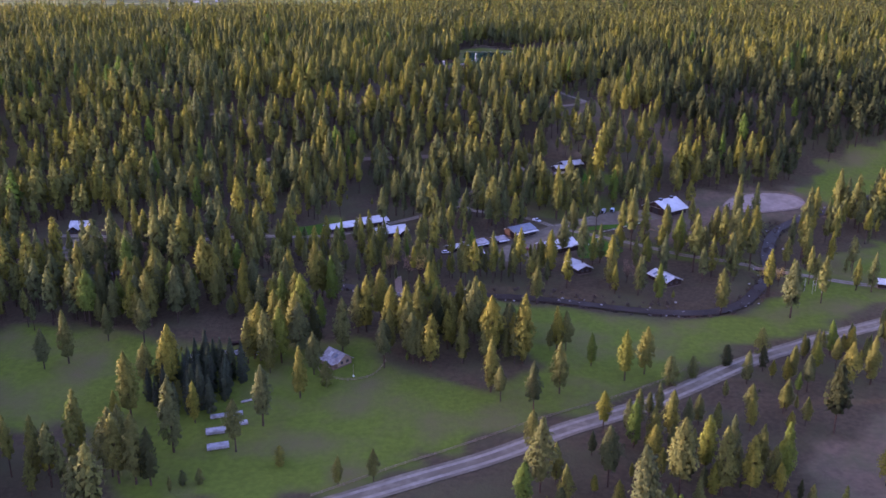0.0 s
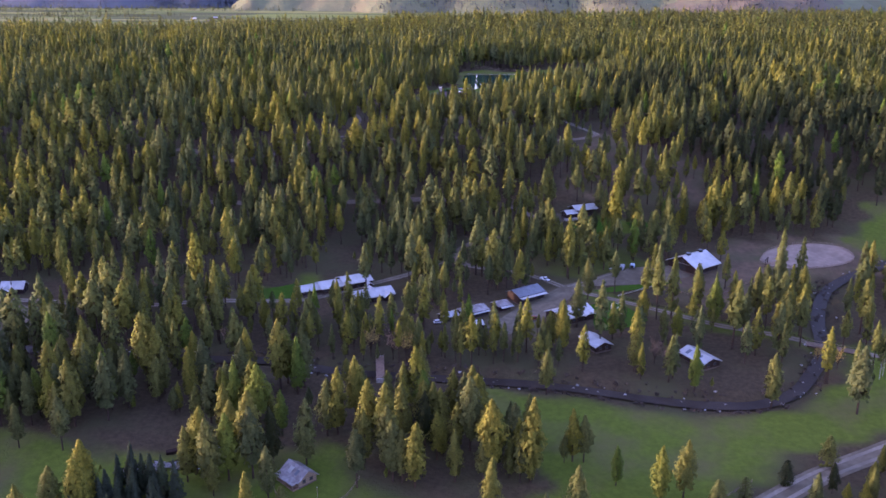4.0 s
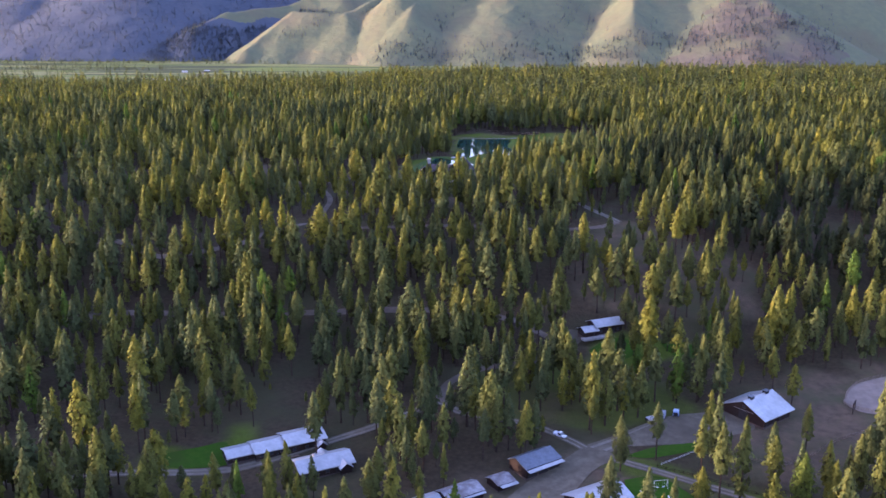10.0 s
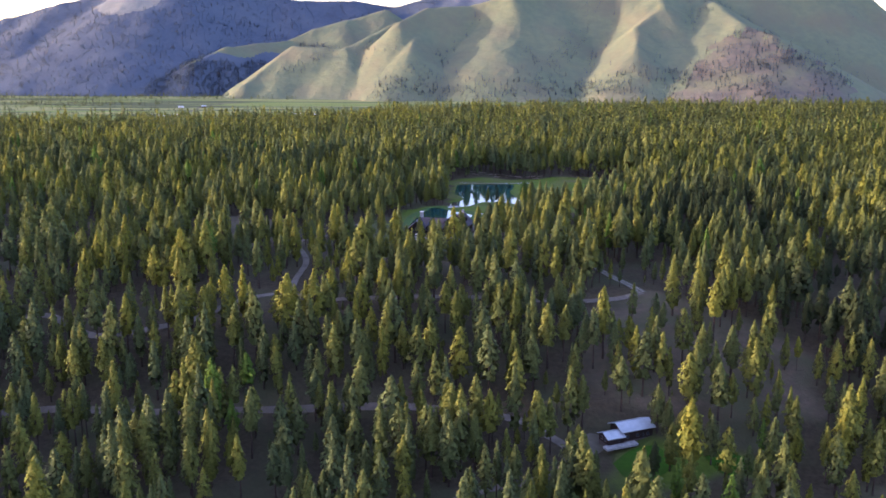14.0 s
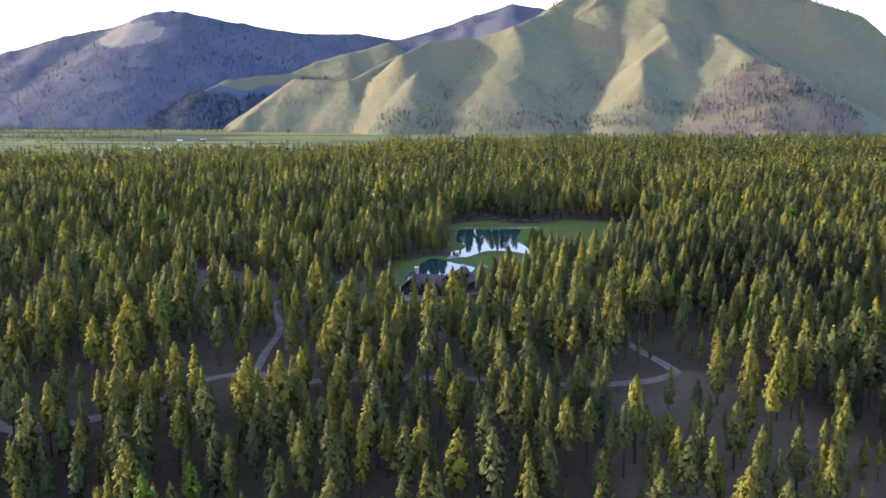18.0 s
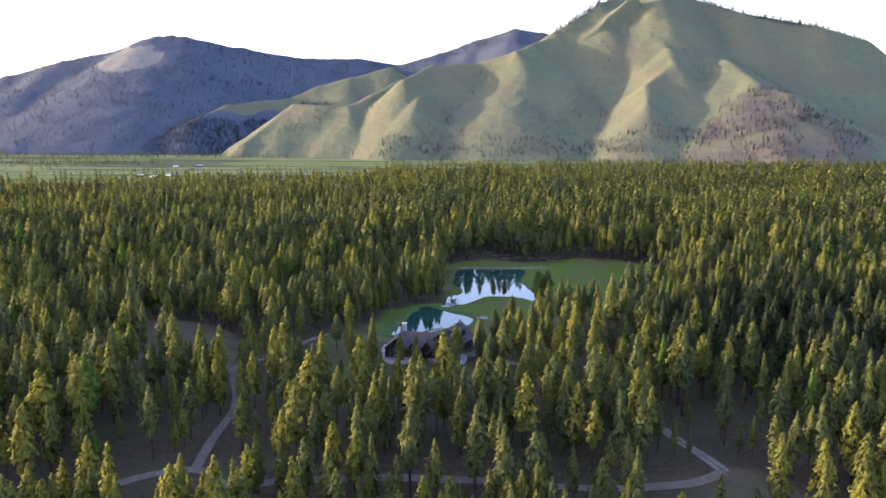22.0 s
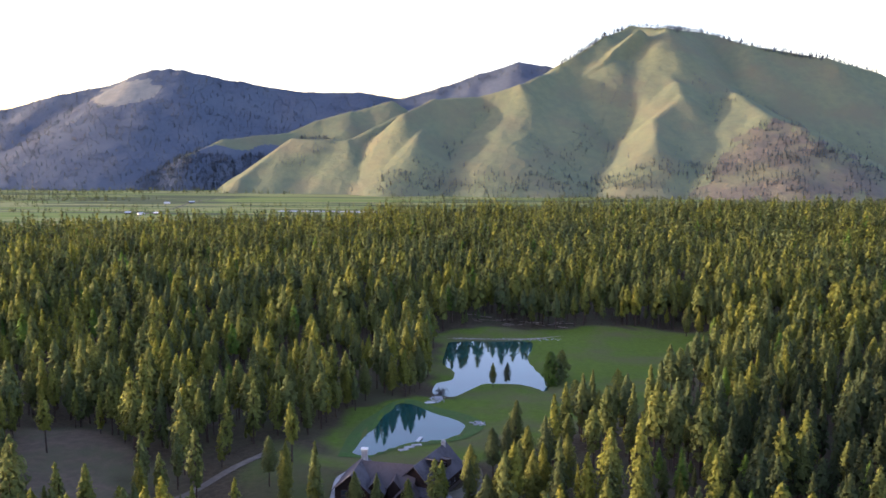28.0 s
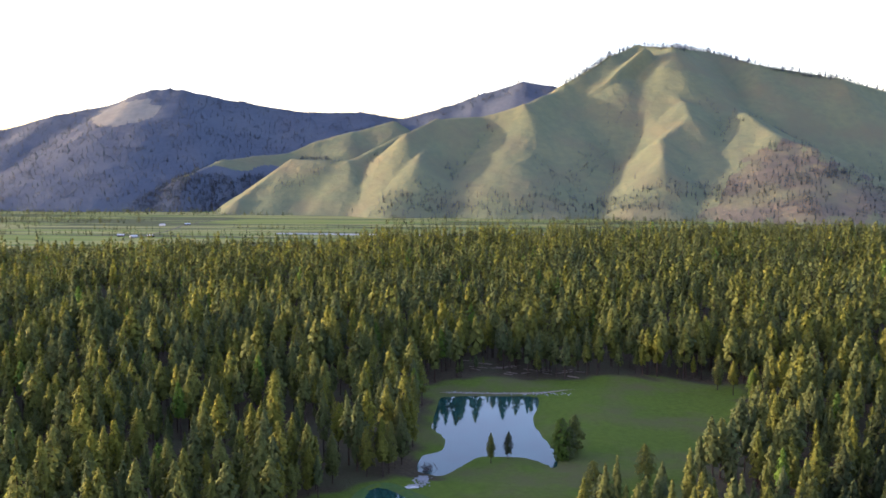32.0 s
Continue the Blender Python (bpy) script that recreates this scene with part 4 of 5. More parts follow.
plant("valley_trees", TINY, np.stack([hx, hy, np.full(len(hx), -45.0)], 1), r.uniform(9, 22, len(hx)), r.uniform(0, 0.4, len(hx)), "tree rows between valley fields", 9)
RIVER = material("valley_river", (0.14, 0.15, 0.17), (0.10, 0.11, 0.13), 0.01, rough=0.3)
ribbon("river", curve([(-700, 3250), (-300, 3230), (100, 3270), (700, 3250), (1500, 3300)], 60), 46, RIVER, 0.5, "grey river across the valley floor", "river", None, 6)
ribbon("valley_road", curve([(-1060, 3000), (-1050, 3300), (-1090, 3600), (-1060, 3900)], 60), 9, GRAVEL, 0.6, "pale farm road over the valley", "road", None, 1)


# ---- buildings ----
def box(x0, x1, y0, y1, z0, z1, bevel=0.0):
    bm = bmesh.new()
    bmesh.ops.create_cube(bm, size=1, matrix=Matrix.LocRotScale(((x0 + x1) / 2, (y0 + y1) / 2, (z0 + z1) / 2), None, (abs(x1 - x0), abs(y1 - y0), abs(z1 - z0))))
    if bevel:
        bmesh.ops.bevel(bm, geom=bm.edges[:], offset=bevel, segments=1, affect="EDGES")
    return bm


def prism(pts, thick, axis="y"):
    """A flat outline given thickness along an axis: (u, z) points, from 0 to thick."""
    bm = bmesh.new()
    rows = []
    for t in (0, thick):
        rows.append([bm.verts.new((u, t, z) if axis == "y" else (t, u, z)) for u, z in pts])
    n = len(pts)
    bm.faces.new(rows[0])
    bm.faces.new(rows[1][::-1])
    for i in range(n):
        bm.faces.new((rows[0][i], rows[0][(i + 1) % n], rows[1][(i + 1) % n], rows[1][i]))
    bmesh.ops.recalc_face_normals(bm, faces=bm.faces[:])
    return bm


def put(bm, m):
    bmesh.ops.transform(bm, matrix=m, verts=bm.verts[:])
    return bm


def window(root, m, w, h, name="window"):
    fr = part(name, put(box(-w / 2 - 0.1, w / 2 + 0.1, -0.05, 0.05, -0.1, h + 0.1), m), FRAME, root)
    part("pane", put(box(-w / 2, w / 2, -0.09, -0.05, 0, h), m), GLASS, fr)
    part("sill", put(box(-w / 2 - 0.15, w / 2 + 0.15, -0.2, -0.05, -0.18, -0.08), m), FRAME, fr)


def wing(root, ox, oy, rot, L, W, eave, rise, wall=LOG, roof=TIN, over=0.6, windows=True, door=True, floor_z=0.0, thick=0.2, split=0.5):
    """One gabled body of a building: four walls, two roof slopes with a ridge cap, footing, door and windows. The long axis is local x."""
    m = pose(ox, oy, floor_z, 0, 0, rot)
    part("footing", put(box(-L / 2 - 0.05, L / 2 + 0.05, -W / 2 - 0.05, W / 2 + 0.05, -1.6, 0.25), m), FRAME, root)
    rx = W * (split - 0.5)
    for s in (-1, 1):
        y = s * (W / 2 - thick)
        part("wall", put(box(-L / 2, L / 2, min(y, y + s * thick), max(y, y + s * thick), 0.25, eave), m), wall, root)
        bm = prism([(-W / 2 + thick, 0.25), (W / 2 - thick, 0.25), (W / 2 - thick, eave), (rx, eave + rise - 0.1), (-W / 2 + thick, eave)], thick, "x")
        part("gable_wall", put(put(bm, pose(L / 2 - thick if s > 0 else -L / 2, 0, 0)), m), wall, root)
        run = W / 2 - s * rx
        slope = rise / run
        y_out = s * (W / 2 + over)
        z_out = eave - over * slope
        ridge = eave + rise
        bm = prism([(y_out, z_out), (rx, ridge), (rx, ridge + 0.2), (y_out, z_out + 0.2)], L + 2 * over, "x")
        part("roof_slope", put(put(bm, pose(-L / 2 - over, 0, 0.02)), m), roof, root)
        part("fascia", put(box(-L / 2 - over, L / 2 + over, y_out - 0.04, y_out + 0.04, z_out - 0.12, z_out + 0.16), m), TRIM if roof is TIN else wall, root)
    part("ridge_cap", put(box(-L / 2 - over, L / 2 + over, rx - 0.22, rx + 0.22, eave + rise + 0.12, eave + rise + 0.27, 0.05), m), roof, root)
    if door:
        d = part("door", put(box(-0.5 + L * 0.18, 0.5 + L * 0.18, -W / 2 - 0.07, -W / 2 + 0.02, 0.28, 2.35), m), DARK, root)
        part("door_handle", put(box(0.3 + L * 0.18, 0.36 + L * 0.18, -W / 2 - 0.14, -W / 2 - 0.07, 1.2, 1.35), m), STEEL, d)
    if windows:
        n = max(1, int(L / 4))
        for i in range(n):
            u = -L / 2 + L * (i + 0.5) / n
            if not (door and abs(u - L * 0.18) < 1.3):
                window(root, m @ pose(u, -W / 2 - 0.02, 1.2), 1.2, 1.1)
        for s in (-1, 1):
            window(root, m @ pose(s * (L / 2 + 0.02), -W / 5, 1.2, 0, 0, 90 * s), 1.2, 1.1)
            window(root, m @ pose(s * (L / 2 + 0.02), W / 5, 1.2, 0, 0, 90 * s), 1.2, 1.1)
    return m


def site(name, x, y, rot, label, category="building", group="", lift=0.0):
    return empty(name, pose(x, y, land_at(x, y) + lift, 0, 0, rot), label, category, group)


# the cabin by the meadow
b = site("log_cabin", -67, 357, -42, "small log cabin with patched metal roof in a fenced garden", "cabin")
wing(b, 0, 0, 0, 10, 7.5, 2.6, 2.6, LOG_PALE, TIN_OLD, 0.8)
part("porch_floor", box(-5, 5, -6.2, -3.75, -0.6, 0.2), DECK, b)
for px in (-4.7, 0, 4.7):
    part("porch_post", box(px - 0.1, px + 0.1, -6.1, -5.9, 0.2, 2.2), LOG_PALE, b)
part("porch_roof", put(box(-5.4, 5.4, -1.5, 1.5, 0, 0.12), pose(0, -5.2, 2.45, 12)), TIN_OLD, b, "pale porch roof")
part("roof_patch", put(box(-2.4, -0.6, -1.2, 1.2, 0.24, 0.3), pose(0, -2.1, 3.8, 34.7)), TIN, b, "newer bright roof sheet")
part("roof_patch", put(box(1.2, 2.6, -1.0, 1.2, 0.24, 0.3), pose(0, -2.1, 3.8, 34.7)), TIN_GREY, b, "grey roof sheet")

# bunkhouse of three stepped roofs
b = site("bunkhouse", -84, 519, 31, "long low dark bunkhouse under three stepped white metal roofs", "building")
wing(b, -12.2, 1.4, 0, 10, 8.5, 2.6, 1.2, LOG, TIN, 0.6)
wing(b, -1.2, 0.6, 0, 12, 10.5, 3.0, 1.5, LOG, TIN, 0.6)
wing(b, 12.3, 0, 0, 15, 11.5, 3.9, 1.8, LOG, TIN, 0.7)
part("boardwalk", box(5, 20, -8.4, -5.9, -0.6, 0.2), DECK, b)
wing(b, 17.5, -7.0, 90, 3.2, 3.0, 2.4, 1.1, LOG, TIN, 0.4, False, False)

b = site("dining_hall", -62, 507, 30, "white-roofed hall with small gabled entries beside the bunkhouse", "building")
wing(b, 0, 0, 0, 20, 11, 3.2, 2.0, LOG, TIN, 0.7)
wing(b, 6.5, -4.2, 90, 7, 4.0, 2.7, 1.4, LOG, TIN, 0.5, False)
wing(b, 2.0, 5.0, 90, 5, 4.0, 2.7, 1.4, LOG, TIN, 0.5, False, False)
part("chimney", box(-3.4, -2.6, 0.4, 1.2, 3.5, 6.3), STONE, b)

# machine shed and the sheds in a row
b = site("machine_shed", 15.5, 513.5, 38, "dark red-brown machine shed with a grey metal roof and pale awning", "shed")
wing(b, 0, 0, 0, 16, 10, 3.9, 1.9, LOG, TIN_GREY, 0.5, False, False, split=0.62)
part("awning", put(box(-8.3, 8.3, -1.3, 1.3, 0, 0.14), pose(0, -6.0, 3.45, 9)), TIN, b, "pale awning roof")
# closed panels, the open bays' shade put into their dark colour
for i, u in enumerate((-5.2, 0, 5.2)):
    d = part("bay_door", box(u - 2.1, u + 2.1, -5.1, -4.98, 0.25, 3.1), DARK, b, "dark panel standing in for the shade of an open bay")
    part("bay_frame", box(u + 2.35, u + 2.6, -5.15, -4.95, 0.25, 3.4), LOG_PALE, b)
b = site("tool_shed", 3, 501.5, 36, "small shed with a weathered metal roof and open front", "shed")
wing(b, 0, 0, 0, 7, 7, 2.6, 1.0, LOG, TIN_OLD, 0.5, False, True, split=0.6)
part("awning", put(box(-3.6, 3.6, -1.1, 1.1, 0, 0.12), pose(0.5, -4.4, 2.35, 10)), TIN, b)
b = site("equipment_shed", -11, 492.3, 36, "long open shed with a weathered grey roof", "shed")
wing(b, 0, 0, 0, 14, 8, 2.9, 1.2, LOG, TIN_OLD, 0.5, False, False, split=0.6)
part("awning", put(box(-7.2, 7.2, -0.9, 0.9, 0, 0.12), pose(0, -4.7, 2.6, 9)), TIN, b)
for u in (-4.5, -1.5, 1.5, 4.5):
    part("bay_door", box(u - 1.3, u + 1.3, -4.1, -3.98, 0.25, 2.4), DARK, b)
b = site("storage_shed", -22, 486.5, 34, "low shed with a pale patched metal roof", "shed")
wing(b, 0, 0, 0, 8, 6, 2.4, 0.9, LOG, TIN, 0.4)
b = site("wood_shed", -9.5, 479.5, 20, "small wood shed under a sagging pale roof", "shed")
wing(b, 0, 0, 0, 7.5, 5.5, 2.3, 1.0, LOG, TIN, 0.4, False)
b = site("ranch_house", 36, 490, 34, "red-brown ranch house with a broad pale metal roof by the yard", "house")
wing(b, 0, 0, 0, 19, 12.5, 3.4, 2.3, LOG, TIN, 0.8)
wing(b, 6.8, -4.0, 90, 6, 5, 2.8, 1.2, LOG, TIN, 0.5, False, False)
part("chimney", box(3.4, 4.2, 1.0, 1.8, 4.2, 7.0), STONE, b)
b = site("guest_cabin", 45.5, 462, -62, "dark cabin with a white metal roof among pines", "cabin", "guest cabins")
wing(b, 0, 0, 0, 13, 8, 2.8, 1.6, LOG, TIN, 0.7)
b = site("guest_cabin", 89.5, 451, -60, "dark cabin with a pale blue-white metal roof near the creek", "cabin", "guest cabins")
wing(b, 0, 0, 0, 15, 9, 2.8, 1.7, LOG, TIN, 0.7)
part("roof_patch", put(box(-5, -3.2, -1.6, 1.4, 0.22, 0.27), pose(0, -2.6, 3.5, 20.7)), TIN_GREY, b, "grey roof sheet")
part("roof_patch", put(box(2.2, 3.6, -1.4, 1.6, 0.22, 0.27), pose(0, -2.6, 3.5, 20.7)), TIN_GREY, b, "grey roof sheet")

# barn with two ridge vents
b = site("barn", 107.2, 558.4, 40, "large dark barn with white metal roof and two ridge vents", "barn")
wing(b, 0, 0, 0, 17.5, 19, 4.0, 4.3, LOG, TIN, 1.3, False, False)
for u in (-4.6, 5.2):
    v = part("ridge_vent", box(u - 1.0, u + 1.0, -0.9, 0.9, 7.9, 9.3), DARK, b, "dark louvred ridge vent")
    part("vent_roof", put(box(-1.25, 1.25, -1.15, 1.15, 0, 0.12), pose(u, 0, 9.32)), TIN_GREY, v)
# closed panel, the open doorway's shade put into its dark colour
d = part("barn_door", box(-8.9, -8.77, -2.2, 2.2, 0.25, 4.2), DARK, b, "dark panel standing in for the shade of a wide open barn door")
part("door_track", box(-8.98, -8.86, -4.6, 4.6, 4.25, 4.4), STEEL, b)
window(b, pose(-8.8, 0, 5.2, 0, 0, -90), 1.4, 1.0, "loft_window")
for u in (-6.5, -2.2, 2.2, 6.5):
    part("stall_door", box(u - 0.7, u + 0.7, -9.58, -9.48, 0.25, 2.4), DARK, b)

# the house above the barn
b = site("hillside_house", 51.5, 628.5, 26, "dark house with a pale metal roof among pines on the slope", "house")
wing(b, 2, 0.5, 0, 14, 8.5, 4.4, 1.7, LOG, TIN, 0.8)
wing(b, -8.6, -1.6, 0, 7, 6.5, 2.9, 1.3, LOG, TIN, 0.6)
part("terrace", box(-14, 0, -7.5, -4.4, -0.8, 0.15), STONE, b, "pale stone terrace")

APRON = closed([(26, 611), (29, 624), (37, 630), (43, 626), (41, 620), (34, 614)], 2.0)
patch("house_apron", APRON, GRAVEL, 0.26, "pale gravel apron before the hillside house", "yard")
b = site("farmhouse", -247, 507, 8, "white-roofed house with dark gables at the forest's edge", "house")
wing(b, 0, 0, 0, 11, 7, 3.4, 2.4, LOG, TIN, 0.6)
wing(b, -2.5, -4.0, 90, 7, 5, 2.8, 1.8, LOG, TIN, 0.5)
b = site("field_shed", 203, 447, -18, "field shelter with a pale blue metal roof by the lane", "shed")
wing(b, 0, 0, 0, 12, 7, 2.6, 1.3, LOG, TIN, 0.6, False)

# lodge by the ponds
b = site("lodge", -42.5, 866.5, 0, "large timber lodge with brown shingle gables and stone chimney", "lodge")
wing(b, -10.2, -1.0, 84, 17, 12, 5.2, 4.6, LOG, SHINGLE, 1.0)
wing(b, 1.0, 1.5, -8, 19, 13, 5.0, 4.8, LOG, SHINGLE_RED, 1.0)
wing(b, 15.0, 7.5, 68, 24, 14, 5.0, 6.0, LOG, SHINGLE, 1.1)
wing(b, 8.6, -6.2, 84, 9, 7, 3.4, 3.0, LOG, SHINGLE_RED, 0.8)
wing(b, 14.0, -5.2, -20, 7, 5, 2.9, 1.4, LOG, SHINGLE, 0.6)
wing(b, -3.2, -5.2, 90, 8, 6.5, 4.4, 3.2, LOG, SHINGLE, 0.8)
wing(b, 3.6, -4.0, 90, 6, 4.6, 4.9, 2.6, LOG, SHINGLE_RED, 0.6, False, False)
for x0, x1, y0 in ((-16.5, -5.0, -10.1), (-6.6, 0.2, -9.6), (5.0, 12.2, -11.1)):
    part("stone_base", box(x0, x1, y0, y0 + 0.35, -0.8, 1.2, 0.08), STONE, b, "rough stone base under timber walls")
for u, v, h in ((18.6, 2.0, 8.6), (20.6, 8.0, 8.6)):
    d = part("dormer", put(box(-1.6, 1.6, -1.5, 1.5, -1.2, 1.0), pose(u, v, h, 0, 0, 68)), LOG, b)
    part("dormer_cap", put(box(-1.9, 1.9, -1.9, 1.9, 0, 0.18), pose(u, v, h + 1.0, 0, 12, 68)), SHINGLE_RED, d)
for u in (-4.0, -1.5, 1.0):
    part("skylight", put(box(-0.6, 0.6, -0.5, 0.5, 0, 0.14), pose(u, 5.4, 8.0, -36, 0, -8)), GLASS, b)
c = part("chimney", box(-10.0, -7.8, 4.2, 6.0, 4.0, 13.0, 0.15), STONE, b, "tall pale stone chimney")
part("chimney_cap", box(-10.2, -7.6, 4.0, 6.2, 13.0, 13.4, 0.05), TRIM, c)
c = part("chimney", box(18.2, 19.8, 16.5, 18.0, 8.0, 12.6, 0.1), STONE, b, "small pale stone chimney")
part("dormer_roof", put(box(-4.6, 4.6, -2.6, 2.6, 0, 0.25), pose(17.8, 5.2, 9.6, 0, 22, 68) @ pose(0, 0, 0)), SHINGLE, b, "broad shed dormer")
for u in (-2.6, 0, 2.6):
    window(b, pose(-11.0 + u, -9.75, 0.8), 2.0, 2.2, "great_window")
    window(b, pose(-11.0 + u, -9.75, 3.4), 2.0, 1.5 + (1.2 if u == 0 else 0), "great_window")
window(b, pose(9.5, -10.9, 3.2), 1.4, 1.4)
window(b, pose(8.0, -10.9, 0.9), 1.6, 1.5)
window(b, pose(10.6, 0.6, 6.0, 0, 0, 82), 1.5, 1.6)
window(b, pose(10.8, 3.2, 6.0, 0, 0, 82), 1.2, 1.2)
b.scale = (0.94, 1.05, 1.06)
PATIO = closed([(-61, 860), (-62, 880), (-56, 892), (-50, 876), (-45, 854), (-50, 849), (-56, 850)], 2.0)
patch("lodge_terrace", PATIO, FLAGS, 0.4, "pale flagstone terrace round the lodge", "terrace")
PATIO_C = closed([(-34, 852), (-30, 867), (-21, 868), (-21, 850)], 2.0)
patch("lodge_steps", PATIO_C, FLAGS, 0.4, "pale flagstones before the lodge's door", "terrace")
PATIO_B = closed([(-24, 905), (-16, 903), (-11, 892), (-12, 872), (-20, 862), (-28, 858), (-26, 866), (-17, 880)], 2.0)
patch("lodge_forecourt", PATIO_B, GRAVEL, 0.35, "grey gravel forecourt beside the lodge", "terrace")


def umbrella(x, y):
    u = site("patio_umbrella", x, y, 0, "pale cloth patio umbrella over a table on the terrace", "umbrella", "terrace umbrellas", 0.4)
    part("pole", box(-0.04, 0.04, -0.04, 0.04, 0, 2.6), STEEL, u)
    bm = bmesh.new()
    bmesh.ops.create_cone(bm, segments=8, radius1=1.7, radius2=0.05, depth=0.6, cap_ends=False)
    part("canopy", put(bm, pose(0, 0, 2.5)), TRIM, u)
    part("tabletop", box(-0.6, 0.6, -0.6, 0.6, 0.7, 0.76, 0.02), DECK, u)
    part("base_plate", box(-0.35, 0.35, -0.35, 0.35, 0, 0.08), STEEL, u)


for q in ((-58.3, 863.6), (-56.5, 871.8), (-53.8, 878.1), (-49.1, 861.2), (-52.3, 855.9)):
    umbrella(*q)
for q in ((-43, 917.5, 30), (-41, 921, 25), (-38.5, 924, 20)):
    s = site("stone_slab", q[0], q[1], q[2], "pale flat stone slab on the lawn by the pond", "slab", "pond steps")
    part("slab", box(-2.0, 2.0, -1.1, 1.1, -0.4, 0.32, 0.06), FLAGS, s)
s = site("pond_dock", -36, 934, 100, "narrow pale timber dock reaching into the pond", "dock", lift=0.1)
for i in range(7):
    part("plank", box(-3.5 + i, -2.55 + i, -0.7, 0.7, 0.12, 0.22), TRIM, s)
for u in (-3.2, 0, 3.2):
    for v in (-0.6, 0.6):
        part("post", box(u - 0.08, u + 0.08, v - 0.08, v + 0.08, -1.4, 0.3), LOG, s)
s = site("stone_bench", -38.4, 986.3, 15, "pale flat bench by the small waterfall", "bench", lift=0.1)
part("seat", box(-2.2, 2.2, -0.8, 0.8, 0.35, 0.55, 0.05), FLAGS, s)
for u in (-1.5, 1.5):
    part("leg", box(u - 0.3, u + 0.3, -0.6, 0.6, -0.3, 0.35), STONE, s)


# ---- vehicles ----
def vehicle(name, x, y, rot, paint, label, category, kind="car", L=4.6, W=1.85, H=1.55):
    v = site(name, x, y, rot, label, category, lift=0.28)
    body = [(-L / 2, 0.45), (-L / 2, 0.9), (-L / 2 + 0.1, 0.98), (L / 2 - 0.2, 0.9), (L / 2, 0.75), (L / 2, 0.4)]
    bm = prism(body, W, "y")
    part("body", put(bm, pose(0, -W / 2, 0)), paint, v)
    if kind == "pickup":
        cab = [(-0.5, 0.9), (-0.35, H + 0.1), (0.75, H + 0.1), (1.35, 0.9)]
        for s in (-1, 1):
            part("bed_side", box(-L / 2, -0.5, s * (W / 2 - 0.04) - 0.04, s * (W / 2 - 0.04) + 0.04, 0.9, 1.2), paint, v)
        part("tailgate", box(-L / 2, -L / 2 + 0.08, -W / 2 + 0.08, W / 2 - 0.08, 0.9, 1.2), paint, v)
    else:
        cab = [(-L / 2 + 0.25, 0.92), (-L / 2 + 0.6, H), (0.5, H), (1.2, 0.92)]
    g = part("cabin_glass", put(prism(cab, W - 0.16, "y"), pose(0, -W / 2 + 0.08, 0)), GLASS, v, "dark window glass")
    xs = [p[0] for p in cab]
    part("roof", box(xs[1] - 0.02, xs[2] + 0.05, -W / 2 + 0.1, W / 2 - 0.1, cab[1][1], cab[1][1] + 0.06, 0.02), paint, v)
    for s in (-1, 1):
        part("headlight", box(L / 2 - 0.05, L / 2 + 0.03, s * W * 0.36 - 0.18, s * W * 0.36 + 0.18, 0.6, 0.75), STEEL, v)
        for u in (-L * 0.31, L * 0.31):
            bm = bmesh.new()
            bmesh.ops.create_cone(bm, segments=14, radius1=0.36, radius2=0.36, depth=0.24, cap_ends=True)
            w = part("tyre", put(bm, pose(u, s * (W / 2 - 0.1), 0.36, 90)), RUBBER, v)
            bm = bmesh.new()
            bmesh.ops.create_cone(bm, segments=10, radius1=0.2, radius2=0.2, depth=0.26, cap_ends=True)
            part("rim", put(bm, pose(u, s * (W / 2 - 0.1), 0.36, 90)), STEEL, w)
    part("bumper", box(L / 2 - 0.02, L / 2 + 0.1, -W / 2 + 0.1, W / 2 - 0.1, 0.4, 0.58), STEEL, v)
    return v


WHITE_PAINT = material("white_car_paint", (0.75, 0.76, 0.78), (0.68, 0.69, 0.71), 1.0, rough=0.25, spec=0.6)
RED_PAINT = material("red_car_paint", (0.30, 0.03, 0.03), (0.24, 0.025, 0.025), 1.0, rough=0.25, spec=0.6)
BLUE_PAINT = material("blue_tarp", (0.16, 0.26, 0.42), (0.55, 0.62, 0.70), 0.4, rough=0.6)
GREY_PAINT = material("grey_trailer_paint", (0.33, 0.34, 0.37), (0.26, 0.27, 0.30), 0.8, rough=0.4)
vehicle("pickup_truck", 26, 535.3, -42, WHITE_PAINT, "white pickup truck on the gravel lane", "truck", "pickup", 5.4, 1.95, 1.75)
vehicle("parked_car", 19, 488.6, 35, RED_PAINT, "dark red car parked in the gravel yard", "car")
vehicle("parked_car", 34.6, 817.5, -52, WHITE_PAINT, "pale car on the lodge drive", "car", L=4.8, H=1.75)
vehicle("parked_car", -26.5, 481.0, 20, WHITE_PAINT, "white car beside the low shed", "car")


def trailer(x, y, rot, paint, label, L, H):
    v = site("utility_trailer", x, y, rot, label, "trailer", "trailers by the barn yard", 0.25)
    part("box_body", box(-L / 2, L / 2, -1.1, 1.1, 0.6, 0.6 + H, 0.12), paint, v)
    part("drawbar", box(L / 2, L / 2 + 1.2, -0.06, 0.06, 0.55, 0.65), STEEL, v)
    part("rear_door", box(-L / 2 - 0.05, -L / 2 + 0.02, -0.9, 0.9, 0.7, 0.4 + H), DARK, v)
    for s in (-1, 1):
        for u in (-0.5, 0.5):
            bm = bmesh.new()
            bmesh.ops.create_cone(bm, segments=12, radius1=0.38, radius2=0.38, depth=0.25, cap_ends=True)
            part("wheel", put(bm, pose(u, s * 1.05, 0.38, 90)), RUBBER, v)


trailer(63, 549.5, 30, GREY_PAINT, "low grey stock trailer parked on the grass", 3.6, 1.3)
